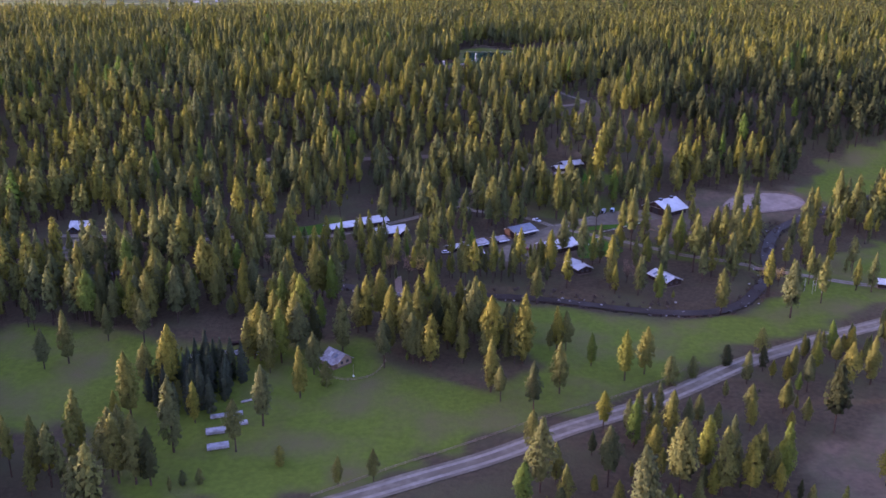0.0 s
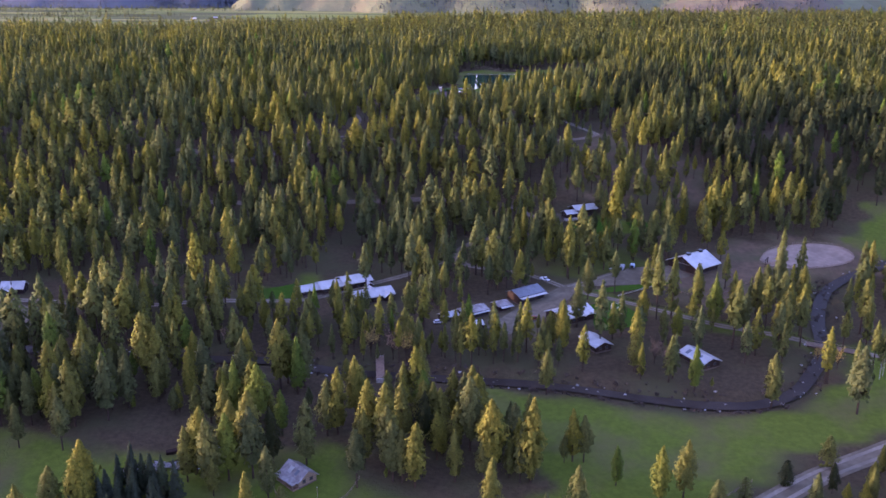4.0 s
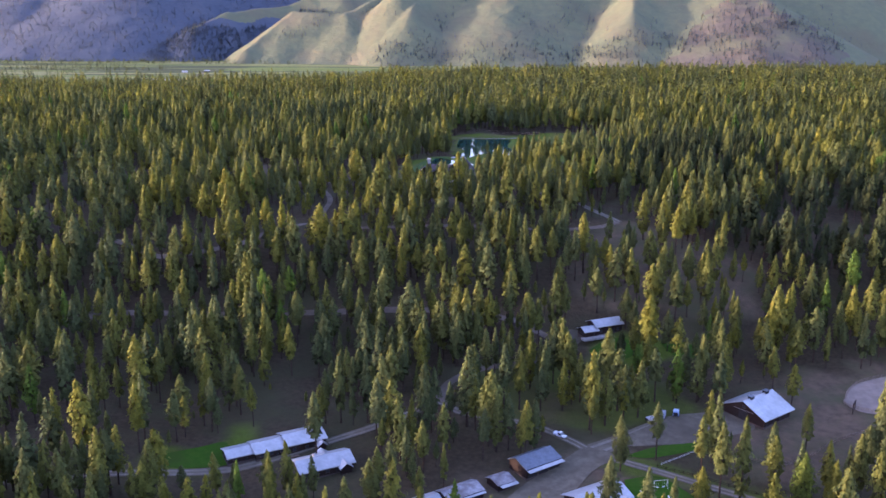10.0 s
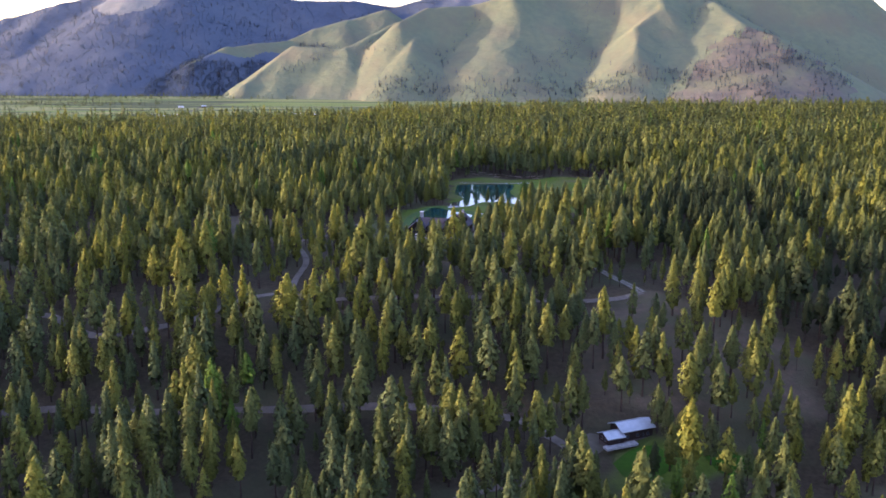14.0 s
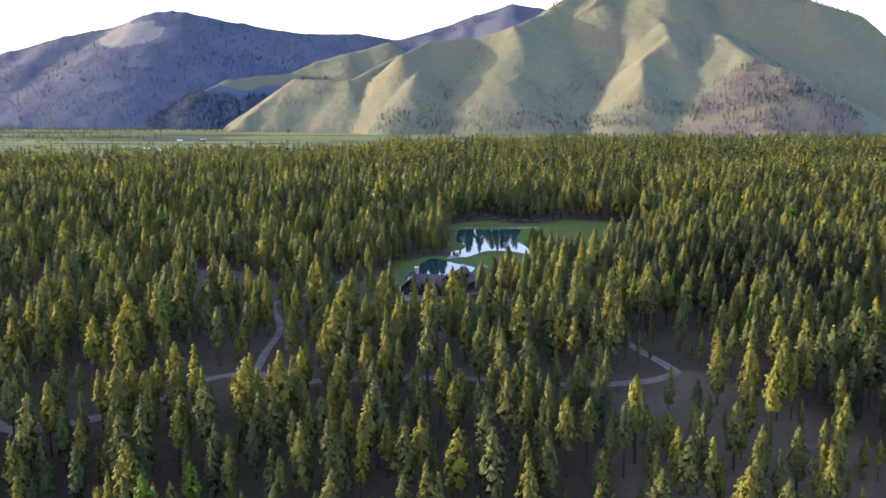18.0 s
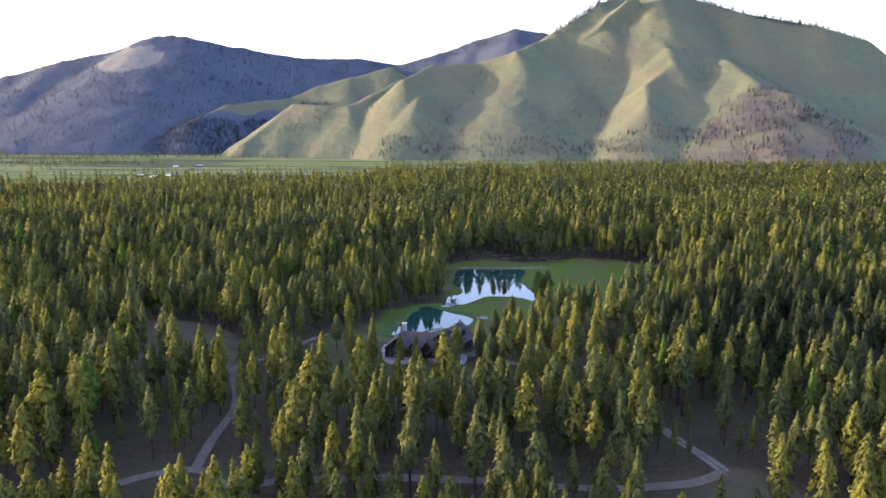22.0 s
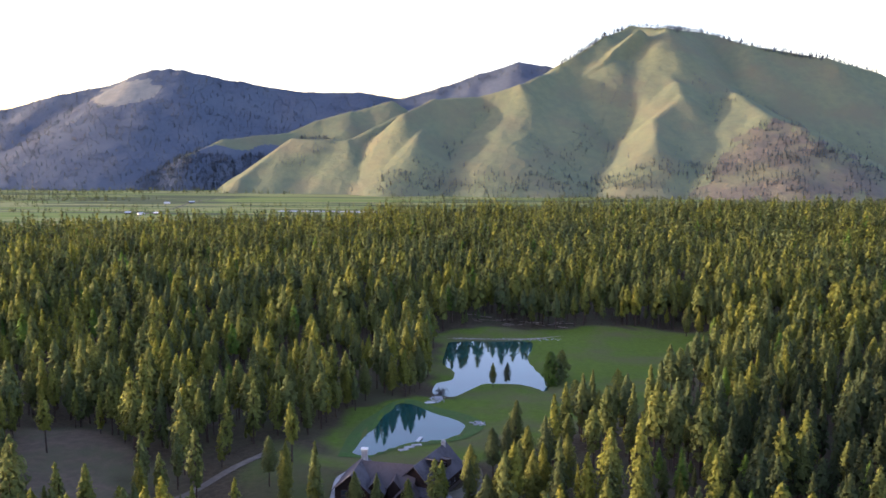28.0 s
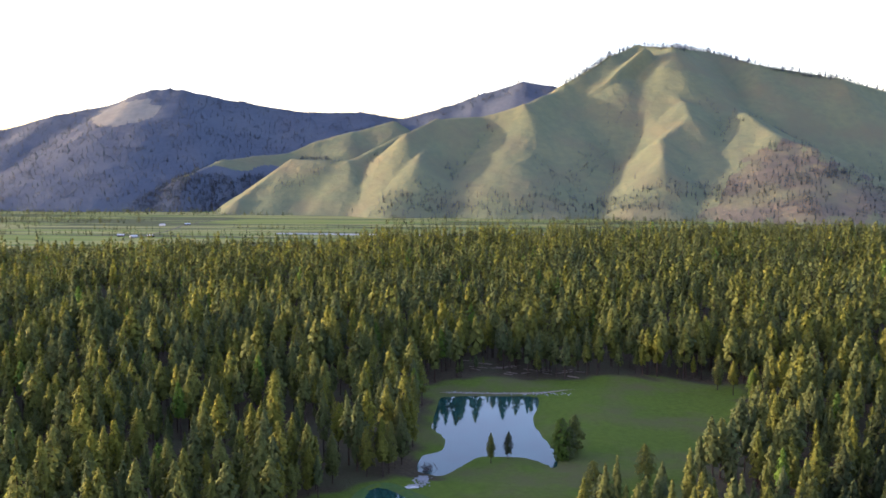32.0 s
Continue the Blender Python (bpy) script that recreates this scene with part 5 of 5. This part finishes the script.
trailer(68, 551.8, 70, GREY_PAINT, "long grey horse trailer parked by the barn yard", 5.6, 2.0)
trailer(74, 554.2, 75, BLUE_PAINT, "blue and white tarped trailer by the barn yard", 3.6, 1.8)


# ---- bridges, fences, stacks, stones ----
def bridge(name, x, y, z, rot, L, W, label, rail=1.0):
    b = empty(name, pose(x, y, z, 0, 0, rot), label, "bridge")
    n = int(L / 0.6)
    me = None
    for i in range(n):
        if me is None:
            p = part("plank", box(-0.27, 0.27, -W / 2, W / 2, 0, 0.1), DECK, b)
            me = p.data
        else:
            p = new("plank", me)
            p.parent = b
        p.location = (-L / 2 + (i + 0.5) * L / n, 0, 0.02 * math.sin(i * 1.7))
    for s in (-1, 1):
        part("beam", box(-L / 2, L / 2, s * (W / 2 - 0.4) - 0.2, s * (W / 2 - 0.4) + 0.2, -0.6, -0.02), LOG, b)
        part("rail", box(-L / 2, L / 2, s * W / 2 - 0.06, s * W / 2 + 0.06, rail - 0.1, rail + 0.04), LOG_PALE, b)
        for i in range(6):
            u = -L / 2 + 0.2 + i * (L - 0.4) / 5
            part("post", box(u - 0.09, u + 0.09, s * W / 2 - 0.09, s * W / 2 + 0.09, -0.1, rail), LOG_PALE, b)
    for s in (-1, 1):
        part("abutment", box(s * L / 2 - 0.7, s * L / 2 + 0.7, -W / 2, W / 2, -3.0, -0.02), STONE, b)
    return b


bridge("footbridge", -48.5, 435.5, land_at(-50, 447) + 0.5, 98, 22, 3.4, "weathered brown plank footbridge across the creek")
bridge("lane_bridge", 151, 466, land_at(165, 460) + 0.6, -24, 22, 5.0, "timber road bridge with rails over the creek")


def fence(name, line, gap, high, rails, mat, label):
    f = empty(name, pose(0, 0, 0), label, "fence")
    pts = curve(line, gap)
    z = land(pts[:, 0], pts[:, 1])
    me = None
    for (px, py), h in zip(pts, z):
        if me is None:
            p = part("post", box(-0.09, 0.09, -0.09, 0.09, -0.3, high), mat, f)
            me = p.data
        else:
            p = new("post", me)
            p.parent = f
        p.location = (px, py, h)
    for k in range(rails):
        bm = bmesh.new()
        up = high * (k + 0.6) / rails
        for i in range(len(pts) - 1):
            a, b = Vector((*pts[i], z[i] + up)), Vector((*pts[i + 1], z[i + 1] + up))
            d = b - a
            m = Matrix.LocRotScale((a + b) / 2, d.to_track_quat("X", "Z"), (d.length, 0.06, 0.14))
            bmesh.ops.create_cube(bm, size=1, matrix=m)
        part("rail", bm, mat, f)


fence("arena_fence", list(ARENA[::6]) + [ARENA[0]], 3.6, 1.5, 3, LOG_PALE, "round-pole rail fence round the sand arena")
fence("lawn_fence", [(62, 516), (68, 520.5), (80, 530), (92, 538.5)], 2.4, 0.9, 2, TRIM, "low pale rail fence along the lawn")
fence("lane_fence", [(60, 514), (75, 508), (92, 500), (108, 491.5), (126, 483), (143, 473)], 3.0, 1.2, 2, LOG, "dark rail fence along the lane")
fence("garden_fence", [(-78, 362), (-72, 346), (-60, 341), (-50, 346), (-46, 358)], 2.6, 1.2, 2, LOG_PALE, "grey garden fence round the cabin lawn")
fence("meadow_fence", [(-60, 262), (-20, 290), (20, 316), (56, 337), (90, 363)], 4.0, 1.2, 2, LOG_PALE, "old post and rail fence beside the gravel road")
fence("barn_fence", [(92, 526), (104, 520), (116, 524), (130, 536), (150, 548)], 3.2, 1.4, 3, LOG_PALE, "rail fence of the barn paddock")
g = site("arena_gate", 147.5, 562.5, 60, "dark timber arch over the arena gate", "gate")
for s in (-2.2, 2.2):
    part("post", box(s - 0.15, s + 0.15, -0.15, 0.15, -0.3, 4.0), LOG, g)
part("lintel", box(-2.8, 2.8, -0.18, 0.18, 4.0, 4.35), LOG, g)


BOARDS = material("grey_weathered_boards", (0.30, 0.30, 0.31), (0.19, 0.19, 0.20), 0.9, (0.14, 0.135, 0.13), 0.3, rough=0.85)


def stack(x, y, rot, L, W, layers, mat, label):
    s = site("lumber_stack", x, y, rot, label, "lumber stack", "lumber stacks on the meadow")
    for i in range(3):
        u = -L / 2 + L * (i + 0.5) / 3
        part("bearer", box(u - 0.15, u + 0.15, -W / 2, W / 2, -0.3, 0.25), LOG, s)
    for k in range(layers):
        part("layer", box(-L / 2 + 0.15 * (k % 2), L / 2 - 0.1 * (k % 3), -W / 2 + 0.12 * (k % 2), W / 2 - 0.1 * (k % 3), 0.25 + k * 0.22, 0.44 + k * 0.22), mat, s)


stack(-103, 311, 20, 12.5, 2.2, 4, BOARDS, "long stack of pale grey boards beside dark spruces")
stack(-104, 300, 18, 7.5, 3.6, 5, BOARDS, "wide stack of pale grey boards on the grass")
stack(-96, 305.5, 24, 5.5, 2.4, 4, BOARDS, "short stack of grey boards under a pine")
stack(-100.5, 290.5, 20, 8.0, 3.4, 5, BOARDS, "whitish stack of sawn boards on the meadow")
stack(-98, 322, 30, 4.5, 1.2, 2, TIN_OLD, "small low stack of weathered boards")
stack(-112, 371, 25, 14, 2.4, 5, LOG, "dark log pile behind the spruces")
stack(-98, 376, 30, 11, 2.4, 4, TIN_OLD, "grey board pile behind the spruces")

ROCK = material("creek_boulder", (0.34, 0.32, 0.31), (0.22, 0.21, 0.20), 0.8, rough=0.9, bump=0.5)


def stones(name, spots, sizes, label):
    """Uneven boulders in one mesh of kind stuff."""
    rr = np.random.default_rng(len(spots))
    bm0 = bmesh.new()
    bmesh.ops.create_icosphere(bm0, subdivisions=1, radius=1)
    base = np.array([v.co for v in bm0.verts])
    tri = np.array([[v.index for v in f.verts] for f in bm0.faces])
    bm0.free()
    V, F = [], []
    for (px, py, pz), s in zip(spots, sizes):
        F.append(tri + len(V) * len(base))
        V.append(base * rr.uniform(0.6, 1.3, (len(base), 1)) * s * np.array([1, rr.uniform(0.6, 1), 0.6]) + (px, py, pz))
    ob = big_mesh(name, np.vstack(V), np.vstack(F), None, [ROCK])
    return tagged(ob, label, "stones", kind="stuff")


r = np.random.default_rng(17)
ci = r.integers(0, len(CREEK_LINE), 150)
off = r.normal(0, 3.2, (150, 2))
sp = CREEK_LINE[ci] + off
stones("creek_stones", np.column_stack([sp, land(sp[:, 0], sp[:, 1]) + 0.5]), r.uniform(0.3, 0.9, 150), "grey boulders along the creek bed")
qx, qy = r.normal(-36, 1.6, 70), r.uniform(986, 1006, 70)
stones("cascade_stones", np.column_stack([qx, qy, land(qx, qy) + 0.2]), r.uniform(0.3, 0.9, 70), "grey stones of the small cascade between ponds")
qx, qy = r.normal(-15, 1.6, 24), r.normal(953, 1.2, 24)
stones("shore_stones", np.column_stack([qx, qy, land(qx, qy) + 0.2]), r.uniform(0.4, 1.0, 24), "brown stones at the pond's tip")
qx, qy = r.uniform(-38, 30, 160), 1141 + r.normal(0, 1.6, 160)
stones("beach_stones", np.column_stack([qx, qy, land(qx, qy) + 0.05]), r.uniform(0.2, 0.6, 160), "pale stones along the pond's far shore")
BEACH = closed([(-42, 1139), (-20, 1143), (5, 1144), (24, 1149), (34, 1153), (20, 1145), (8, 1140), (-10, 1139), (-30, 1138)], 3.0)
patch("pond_beach", BEACH, SAND, 0.14, "pale bare strip along the pond's far bank", "bank")


def dock(x, y, z, rot, L, W, label):
    d = empty("dock", pose(x, y, z, 0, 0, rot), label, "dock", "pond docks")
    n = int(L / 0.4)
    for i in range(n):
        u = -L / 2 + (i + 0.5) * L / n
        part("plank", box(u - 0.17, u + 0.17, -W / 2, W / 2, 0.35, 0.43), TRIM, d)
    for u in (-L / 2 + 0.3, L / 2 - 0.3):
        for s in (-1, 1):
            part("pile", box(u - 0.09, u + 0.09, s * (W / 2 - 0.15) - 0.09, s * (W / 2 - 0.15) + 0.09, -1.6, 0.34), LOG, d)


dock(-38.3, 932.0, POND_Z[1], 80, 6.0, 1.6, "pale weathered plank dock standing in the pond")
dock(-38.6, 984.5, 49.2, 15, 5.0, 2.4, "whitish plank footbridge over the cascade's mouth")
SNAG = material("dark_snag", (0.06, 0.038, 0.03), (0.035, 0.025, 0.022), 0.8, rough=0.95)
rr = np.random.default_rng(71)
bm = bmesh.new()
for i in range(46):
    a = rr.uniform(0, 6.283)
    m = pose(-36.2 + rr.normal(0, 1.4), 1016 + rr.normal(0, 3.0), POND_Z[2] + rr.uniform(0.1, 1.6), rr.uniform(-50, 50), rr.uniform(-50, 50), math.degrees(a))
    bmesh.ops.create_cube(bm, size=1, matrix=m @ Matrix.Diagonal((rr.uniform(1.5, 4.0), 0.14, 0.14, 1)))
me = bpy.data.meshes.new("brush_pile")
bm.to_mesh(me)
bm.free()
me.materials.append(SNAG)
tagged(new("brush_pile", me), "dark tangled dead branches at the pond's edge", "branches", kind="stuff")


def fallen_log(x, y, rot, L, rad):
    s = site("fallen_log", x, y, rot, "weathered fallen log lying at the forest's edge", "log", "fallen logs")
    bm = bmesh.new()
    bmesh.ops.create_cone(bm, segments=8, radius1=rad, radius2=rad * 0.7, depth=L, cap_ends=True)
    part("stem", put(bm, pose(0, 0, rad * 0.8, 0, 90, 0)), LOG_PALE, s)
    part("stub", put(box(-0.06, 0.06, -0.06, 0.06, 0, 0.9), pose(L * 0.2, 0, rad, 20)), LOG_PALE, s)


for i in range(22):
    fallen_log(r.uniform(-30, 40), r.uniform(1188, 1215), r.uniform(-40, 40), r.uniform(5, 12), r.uniform(0.2, 0.4))

# ---- trees placed one by one ----
MEADOW_WEST = [(-140, 308, 29), (-133, 335, 27), (-116, 287, 31), (-140, 326, 23), (-87, 305, 26), (-96, 350, 26), (-105, 352, 21), (-91, 354, 26), (-77, 326, 23), (-150, 282, 23), (-128, 266, 27), (-122, 266, 27), (-157, 265, 19), (-191, 342, 19), (-183, 348, 25), (-157, 368, 22), (-174, 369, 18), (-75, 345, 20), (-78, 365, 23), (-83, 356, 28), (-114, 306, 18), (-93, 288, 22), (-144, 303, 15), (-131, 326, 26)]
MEADOW_MID = [(-66, 365, 26), (-46, 382, 25), (-39, 380, 25), (-46, 353, 23), (-34, 357, 24), (-26, 354, 25), (-15, 396, 23), (-22, 384, 24), (-4, 390, 23), (8, 375, 21), (10, 358, 21), (14, 385, 19), (29, 372, 21), (33, 372, 19), (0, 335, 25), (4, 328, 16), (17, 322, 22), (28, 335, 23), (-52, 269, 12), (-40, 272, 13), (43, 359, 16), (41, 274, 24)]
ROADSIDE = [(56, 348, 23), (65, 354, 22), (111, 416, 24), (142, 410, 29), (53, 298, 20), (64, 268, 31), (76, 284, 23), (50, 252, 30), (79, 271, 26), (99, 313, 14), (102, 280, 24), (130, 312, 29), (88, 270, 24), (137, 280, 19), (95, 285, 20), (146, 344, 22), (157, 349, 22), (136, 355, 16)]
TALL = [(101.7, 517, 19), (103, 488, 24), (46.3, 511, 22), (69.8, 486, 18), (112.6, 486, 22)]
TALL_B = [(114.7, 478, 21), (38.6, 480, 24), (83, 470, 17), (112, 1161, 20), (121.7, 1126, 19), (135.8, 1106, 20), (118, 1150, 19), (30, 452, 24), (60, 440, 20), (128, 470, 22), (136, 484, 23), (126, 500, 24), (133, 512, 21), (142, 522, 25), (150, 508, 22)]
TALL_C = [(-64, 849, 16), (-50, 847, 16), (-43, 846, 16), (-33, 848, 13.6), (-23, 857, 16), (2, 866, 21), (6, 852, 22), (-4, 846, 20), (10, 862, 22), (-8, 836, 20), (14, 844, 21), (18, 872, 22), (12, 890, 22), (63, 630, 21), (66, 624, 19), (70, 616, 20), (57, 600, 16), (80, 611, 20), (64, 606, 19), (-14, 862, 20), (-74, 852, 18), (-7, 884, 20), (-2, 892, 19), (1, 917, 21), (-76, 862, 19), (5, 880, 22), (-14, 858, 16), (-84, 870, 18)]
SHRUB = [(-74.7, 280.1, 8.3), (74.2, 345.1, 13.4), (84.8, 352.3, 9.7), (100.8, 361, 10.1), (118.7, 372.9, 12.4), (-105.7, 266.5, 6.1), (-100.2, 267.9, 6.3), (-68.1, 335.6, 11.6), (19, 1032, 13), (25.8, 1042, 12), (50.5, 1003, 11), (28.7, 981, 10.5), (20, 1038, 12), (23, 1033, 10)]
PONDSIDE = [(-50, 1003, 22), (-58, 998, 20), (-47, 1020, 23), (-54, 1012, 21), (-63, 1006, 22), (-50, 1035, 22), (-48, 1060, 23), (-70, 990, 20), (-76, 975, 19), (-52, 1047, 21), (-49, 1080, 23), (-51, 1100, 22), (-10, 1022, 13), (-3, 1031, 12), (-84, 930, 18), (-81, 952, 20)]
for j, (px, py, h) in enumerate(MEADOW_WEST + MEADOW_MID + ROADSIDE + TALL + TALL_B + TALL_C + PONDSIDE):
    c = copy_thing(SINGLE[j % 6], pose(px, py, land_at(px, py), 0, 0, (j * 97) % 360))
    c.scale = (h / 20,) * 3
BUSHY = []
for k in range(3):
    BUSHY.append(single_tree("young_pine", pine(500 + k, 120, 6, 1.2, spread=0.33, low=0.06, sides=8, point=0.5), "bushy dark green young pine standing alone on grass", "young pines on the grass"))
for j, (px, py, h) in enumerate(SHRUB):
    m = pose(px, py, land_at(px, py), 0, 0, (j * 71) % 360)
    c = BUSHY[j] if j < 3 else copy_thing(BUSHY[j % 3], m)
    c.matrix_world = m
    c.scale = (h / (14.5 if py > 900 else 20),) * 3

# dark spruces by the board stacks
SPRUCES = [single_tree("spruce_tree", pine(600 + k, 130, 6, 1.0, spread=0.2, low=0.04, sides=8, point=0.95), "dense dark spruce in a thicket beside the board stacks", "spruce thicket", SPRUCE) for k in range(3)]
r = np.random.default_rng(23)
for j in range(42):
    a, q = r.uniform(0, 6.283), math.sqrt(r.uniform(0, 1))
    px, py = -121 + 20 * q * math.cos(a), 329 + 20 * q * math.sin(a)
    m = pose(px, py, land_at(px, py), 0, 0, j * 50)
    c = SPRUCES[j] if j < 3 else copy_thing(SPRUCES[j % 3], m)
    c.matrix_world = m
    c.scale = (r.uniform(0.55, 1.0),) * 3

# leafless and budding broadleaves by the creek
TWIG = material("budding_twigs", (0.26, 0.17, 0.10), (0.19, 0.12, 0.085), 0.8, rough=0.9)
TWIG_GOLD = material("golden_buds", (0.34, 0.25, 0.05), (0.26, 0.19, 0.05), 0.8, rough=0.9)


def broadleaf(x, y, h, mat, label, seed):
    rr = np.random.default_rng(seed)
    t = site("budding_tree", x, y, seed * 40, label, "tree", "broadleaves by the creek")
    V, F, TV, TF = [], [], [], []

    def limb(a, b, ra, rb):
        a, b = Vector(a), Vector(b)
        q = (b - a).to_track_quat("Z", "Y")
        n = len(V)
        for p, rad in ((a, ra), (b, rb)):
            for s in range(5):
                V.append(p + q @ Vector((rad * math.cos(s * 1.2566), rad * math.sin(s * 1.2566), 0)))
        for s in range(5):
            F.append((n + s, n + (s + 1) % 5, n + 5 + (s + 1) % 5, n + 5 + s))
    limb((0, 0, -0.4), (0, 0, h * 0.4), h * 0.018, h * 0.012)
    for i in range(16):
        a = i * 2.4
        z0 = h * (0.2 + 0.3 * i / 16)
        tip = Vector((math.cos(a) * h * rr.uniform(0.12, 0.26), math.sin(a) * h * rr.uniform(0.12, 0.26), h * rr.uniform(0.6, 1.0)))
        limb((0, 0, z0), tip, h * 0.009, h * 0.003)
        for _ in range(26):
            p = Vector((0, 0, z0)).lerp(tip, rr.uniform(0.45, 1.05)) + Vector(rr.normal(0, h * 0.045, 3))
            e1, e2 = Vector(rr.normal(0, 1, 3)).normalized() * h * 0.05, Vector(rr.normal(0, 1, 3)).normalized() * h * 0.014
            n = len(TV)
            TV.extend([p - e1, p + e2, p + e1])
            TF.append((n, n + 1, n + 2))
    mesh_ob("trunk", V, F, BARK, t, True)
    mesh_ob("crown", TV, TF, mat, t)


for k, (px, py, h, gold) in enumerate(((69.4, 447, 12, 0), (74, 444, 10, 0), (-54, 447, 14, 1), (-38, 442, 15, 1), (-44, 445, 13, 0), (146, 445, 11, 1), (-120, 452, 11, 0), (-98, 455, 10, 0), (-150, 430, 10, 0), (62, 446, 9, 0), (140, 452, 10, 1))):
    broadleaf(px, py, h, TWIG_GOLD if gold else TWIG, "broadleaf tree with golden spring buds by the creek" if gold else "leafless reddish-brown broadleaf by the creek", k)

# bare brush along the creek
BRUSHWOOD = material("bare_brushwood", (0.085, 0.06, 0.045), (0.055, 0.042, 0.034), 0.8, rough=0.95)
r = np.random.default_rng(29)
ci = r.integers(20, len(CREEK_LINE) - 40, 420)
side = np.where(r.uniform(0, 1, 420) < 0.5, -1, 1)
off = side * r.uniform(3.6, 8.5, 420)
bx, by = CREEK_LINE[ci, 0] + r.normal(0, 2, 420), CREEK_LINE[ci, 1] + off
V, F = [], []
for px, py, pz in zip(bx, by, land(bx, by)):
    hgt = r.uniform(0.8, 2.4)
    for _ in range(26):
        a = r.uniform(0, 6.283)
        d = np.array([math.cos(a) * 0.5, math.sin(a) * 0.5, r.uniform(0.4, 1.0)]) * hgt * r.uniform(0.5, 1.0)
        p = np.array([px, py, pz]) + r.normal(0, 0.3, 3) * (1, 1, 0)
        w = np.array([-math.sin(a), math.cos(a), 0]) * r.uniform(0.06, 0.16)
        n = len(V)
        V += [p - w * 0.4, p + d + w, p + d - w]
        F.append((n, n + 1, n + 2))
tagged(big_mesh("creek_brush", np.array(V), np.array(F), None, [BRUSHWOOD]), "bare reddish-brown brush along the creek's banks", "bushes", kind="stuff")

# playground swings on the lawn
s = site("garden_swing", 59, 500.3, 12, "pale metal swing frame with white seats on the lawn", "swing", lift=0.2)
for u in (-2.4, 2.4):
    for v in (-1, 1):
        part("leg", put(box(-0.07, 0.07, -0.07, 0.07, 0, 3.2), pose(u, v * 0.8, 0, 14 * v)), TRIM, s)
part("crossbar", box(-2.6, 2.6, -0.08, 0.08, 3.05, 3.2), TRIM, s)
for u in (-1.2, 1.0):
    k = part("seat", box(u - 0.4, u + 0.4, -0.25, 0.25, 0.55, 0.65), WHITE_PAINT, s)
    for v in (-0.35, 0.35):
        part("rope", box(u + v - 0.02, u + v + 0.02, -0.02, 0.02, 0.65, 3.05), TRIM, k)
for q in ((52, 497), (54, 496), (61, 494)):
    s = site("lawn_chair", q[0], q[1], q[0] * 30, "white garden chair on the lawn", "chair", "lawn chairs", 0.2)
    part("seat", box(-0.35, 0.35, -0.35, 0.35, 0.4, 0.48), WHITE_PAINT, s)
    part("backrest", put(box(-0.35, 0.35, -0.04, 0.04, 0, 0.7), pose(0, 0.35, 0.45, -15)), WHITE_PAINT, s)
    for u in (-0.3, 0.3):
        for v in (-0.3, 0.3):
            part("leg", box(u - 0.04, u + 0.04, v - 0.04, v + 0.04, 0, 0.4), WHITE_PAINT, s)

# a few farm houses far down the valley
for k, (px, py, rot) in enumerate(((-1110, 3120, 10), (-1060, 3090, 40), (-1020, 3110, -20), (-1150, 3520, 5), (-1080, 3560, 30), (-1900, 3400, 15))):
    b = site("valley_farmhouse", px, py, rot, "small pale farmhouse far down the valley", "house", "valley farms")
    wing(b, 0, 0, 0, 18, 11, 4, 3, TRIM if k % 2 else LOG, TIN, 0.6, False, False)

# a pale pole with a white box at its foot on the cabin lawn
s = site("yard_pole", -58.1, 344.7, 0, "thin pale pole with a white box at its foot", "pole")
part("pole", box(-0.07, 0.07, -0.07, 0.07, -0.3, 5.2), LOG_PALE, s)
part("foot_box", box(-0.35, 0.35, -0.35, 0.35, 0, 0.55, 0.05), WHITE_PAINT, s)
part("cap", box(-0.14, 0.14, -0.14, 0.14, 5.2, 5.35), STEEL, s)

# pale bare aspens by the lane beyond the creek
ASPEN = material("pale_aspen_bark", (0.42, 0.40, 0.36), (0.30, 0.28, 0.25), 1.2, rough=0.85)
for k, (px, py, h) in enumerate(((158, 441, 7.5), (161, 438, 8.5), (163.5, 441, 8), (166, 439, 7), (168, 442, 8.5))):
    t = site("bare_aspen", px, py, k * 70, "slim leafless aspen with pale bark by the lane", "tree", "aspens by the lane")
    bm = bmesh.new()
    bmesh.ops.create_cone(bm, segments=6, radius1=0.13, radius2=0.03, depth=h, cap_ends=True)
    part("trunk", put(bm, pose(0, 0, h / 2 - 0.2)), ASPEN, t)
    for i in range(7):
        a, z = i * 2.4 + k, h * (0.4 + 0.08 * i)
        bm = bmesh.new()
        bmesh.ops.create_cone(bm, segments=4, radius1=0.045, radius2=0.012, depth=h * 0.22, cap_ends=True)
        part("branch", put(put(bm, pose(0, 0, h * 0.11)), pose(0, 0, z, 38, 0, math.degrees(a))), ASPEN, t)

# a jumbled pile of old logs behind the spruces
s = site("log_pile", -117, 359, 16, "long jumbled pile of grey and dark old logs", "log pile")
rr = np.random.default_rng(83)
for i in range(70):
    L, rad = rr.uniform(3.5, 8.0), rr.uniform(0.14, 0.3)
    u, v = rr.uniform(-13, 13), rr.normal(0, 2.0)
    bm = bmesh.new()
    bmesh.ops.create_cone(bm, segments=7, radius1=rad, radius2=rad * 0.75, depth=L, cap_ends=True)
    up = rad + 1.7 * max(0.0, 1 - abs(v) / 3.4) * rr.uniform(0, 1)
    part("log", put(bm, pose(u, v, up, rr.uniform(-8, 8), 90 + rr.uniform(-9, 9), rr.normal(10, 28))), BOARDS if i % 3 else LOG, s)
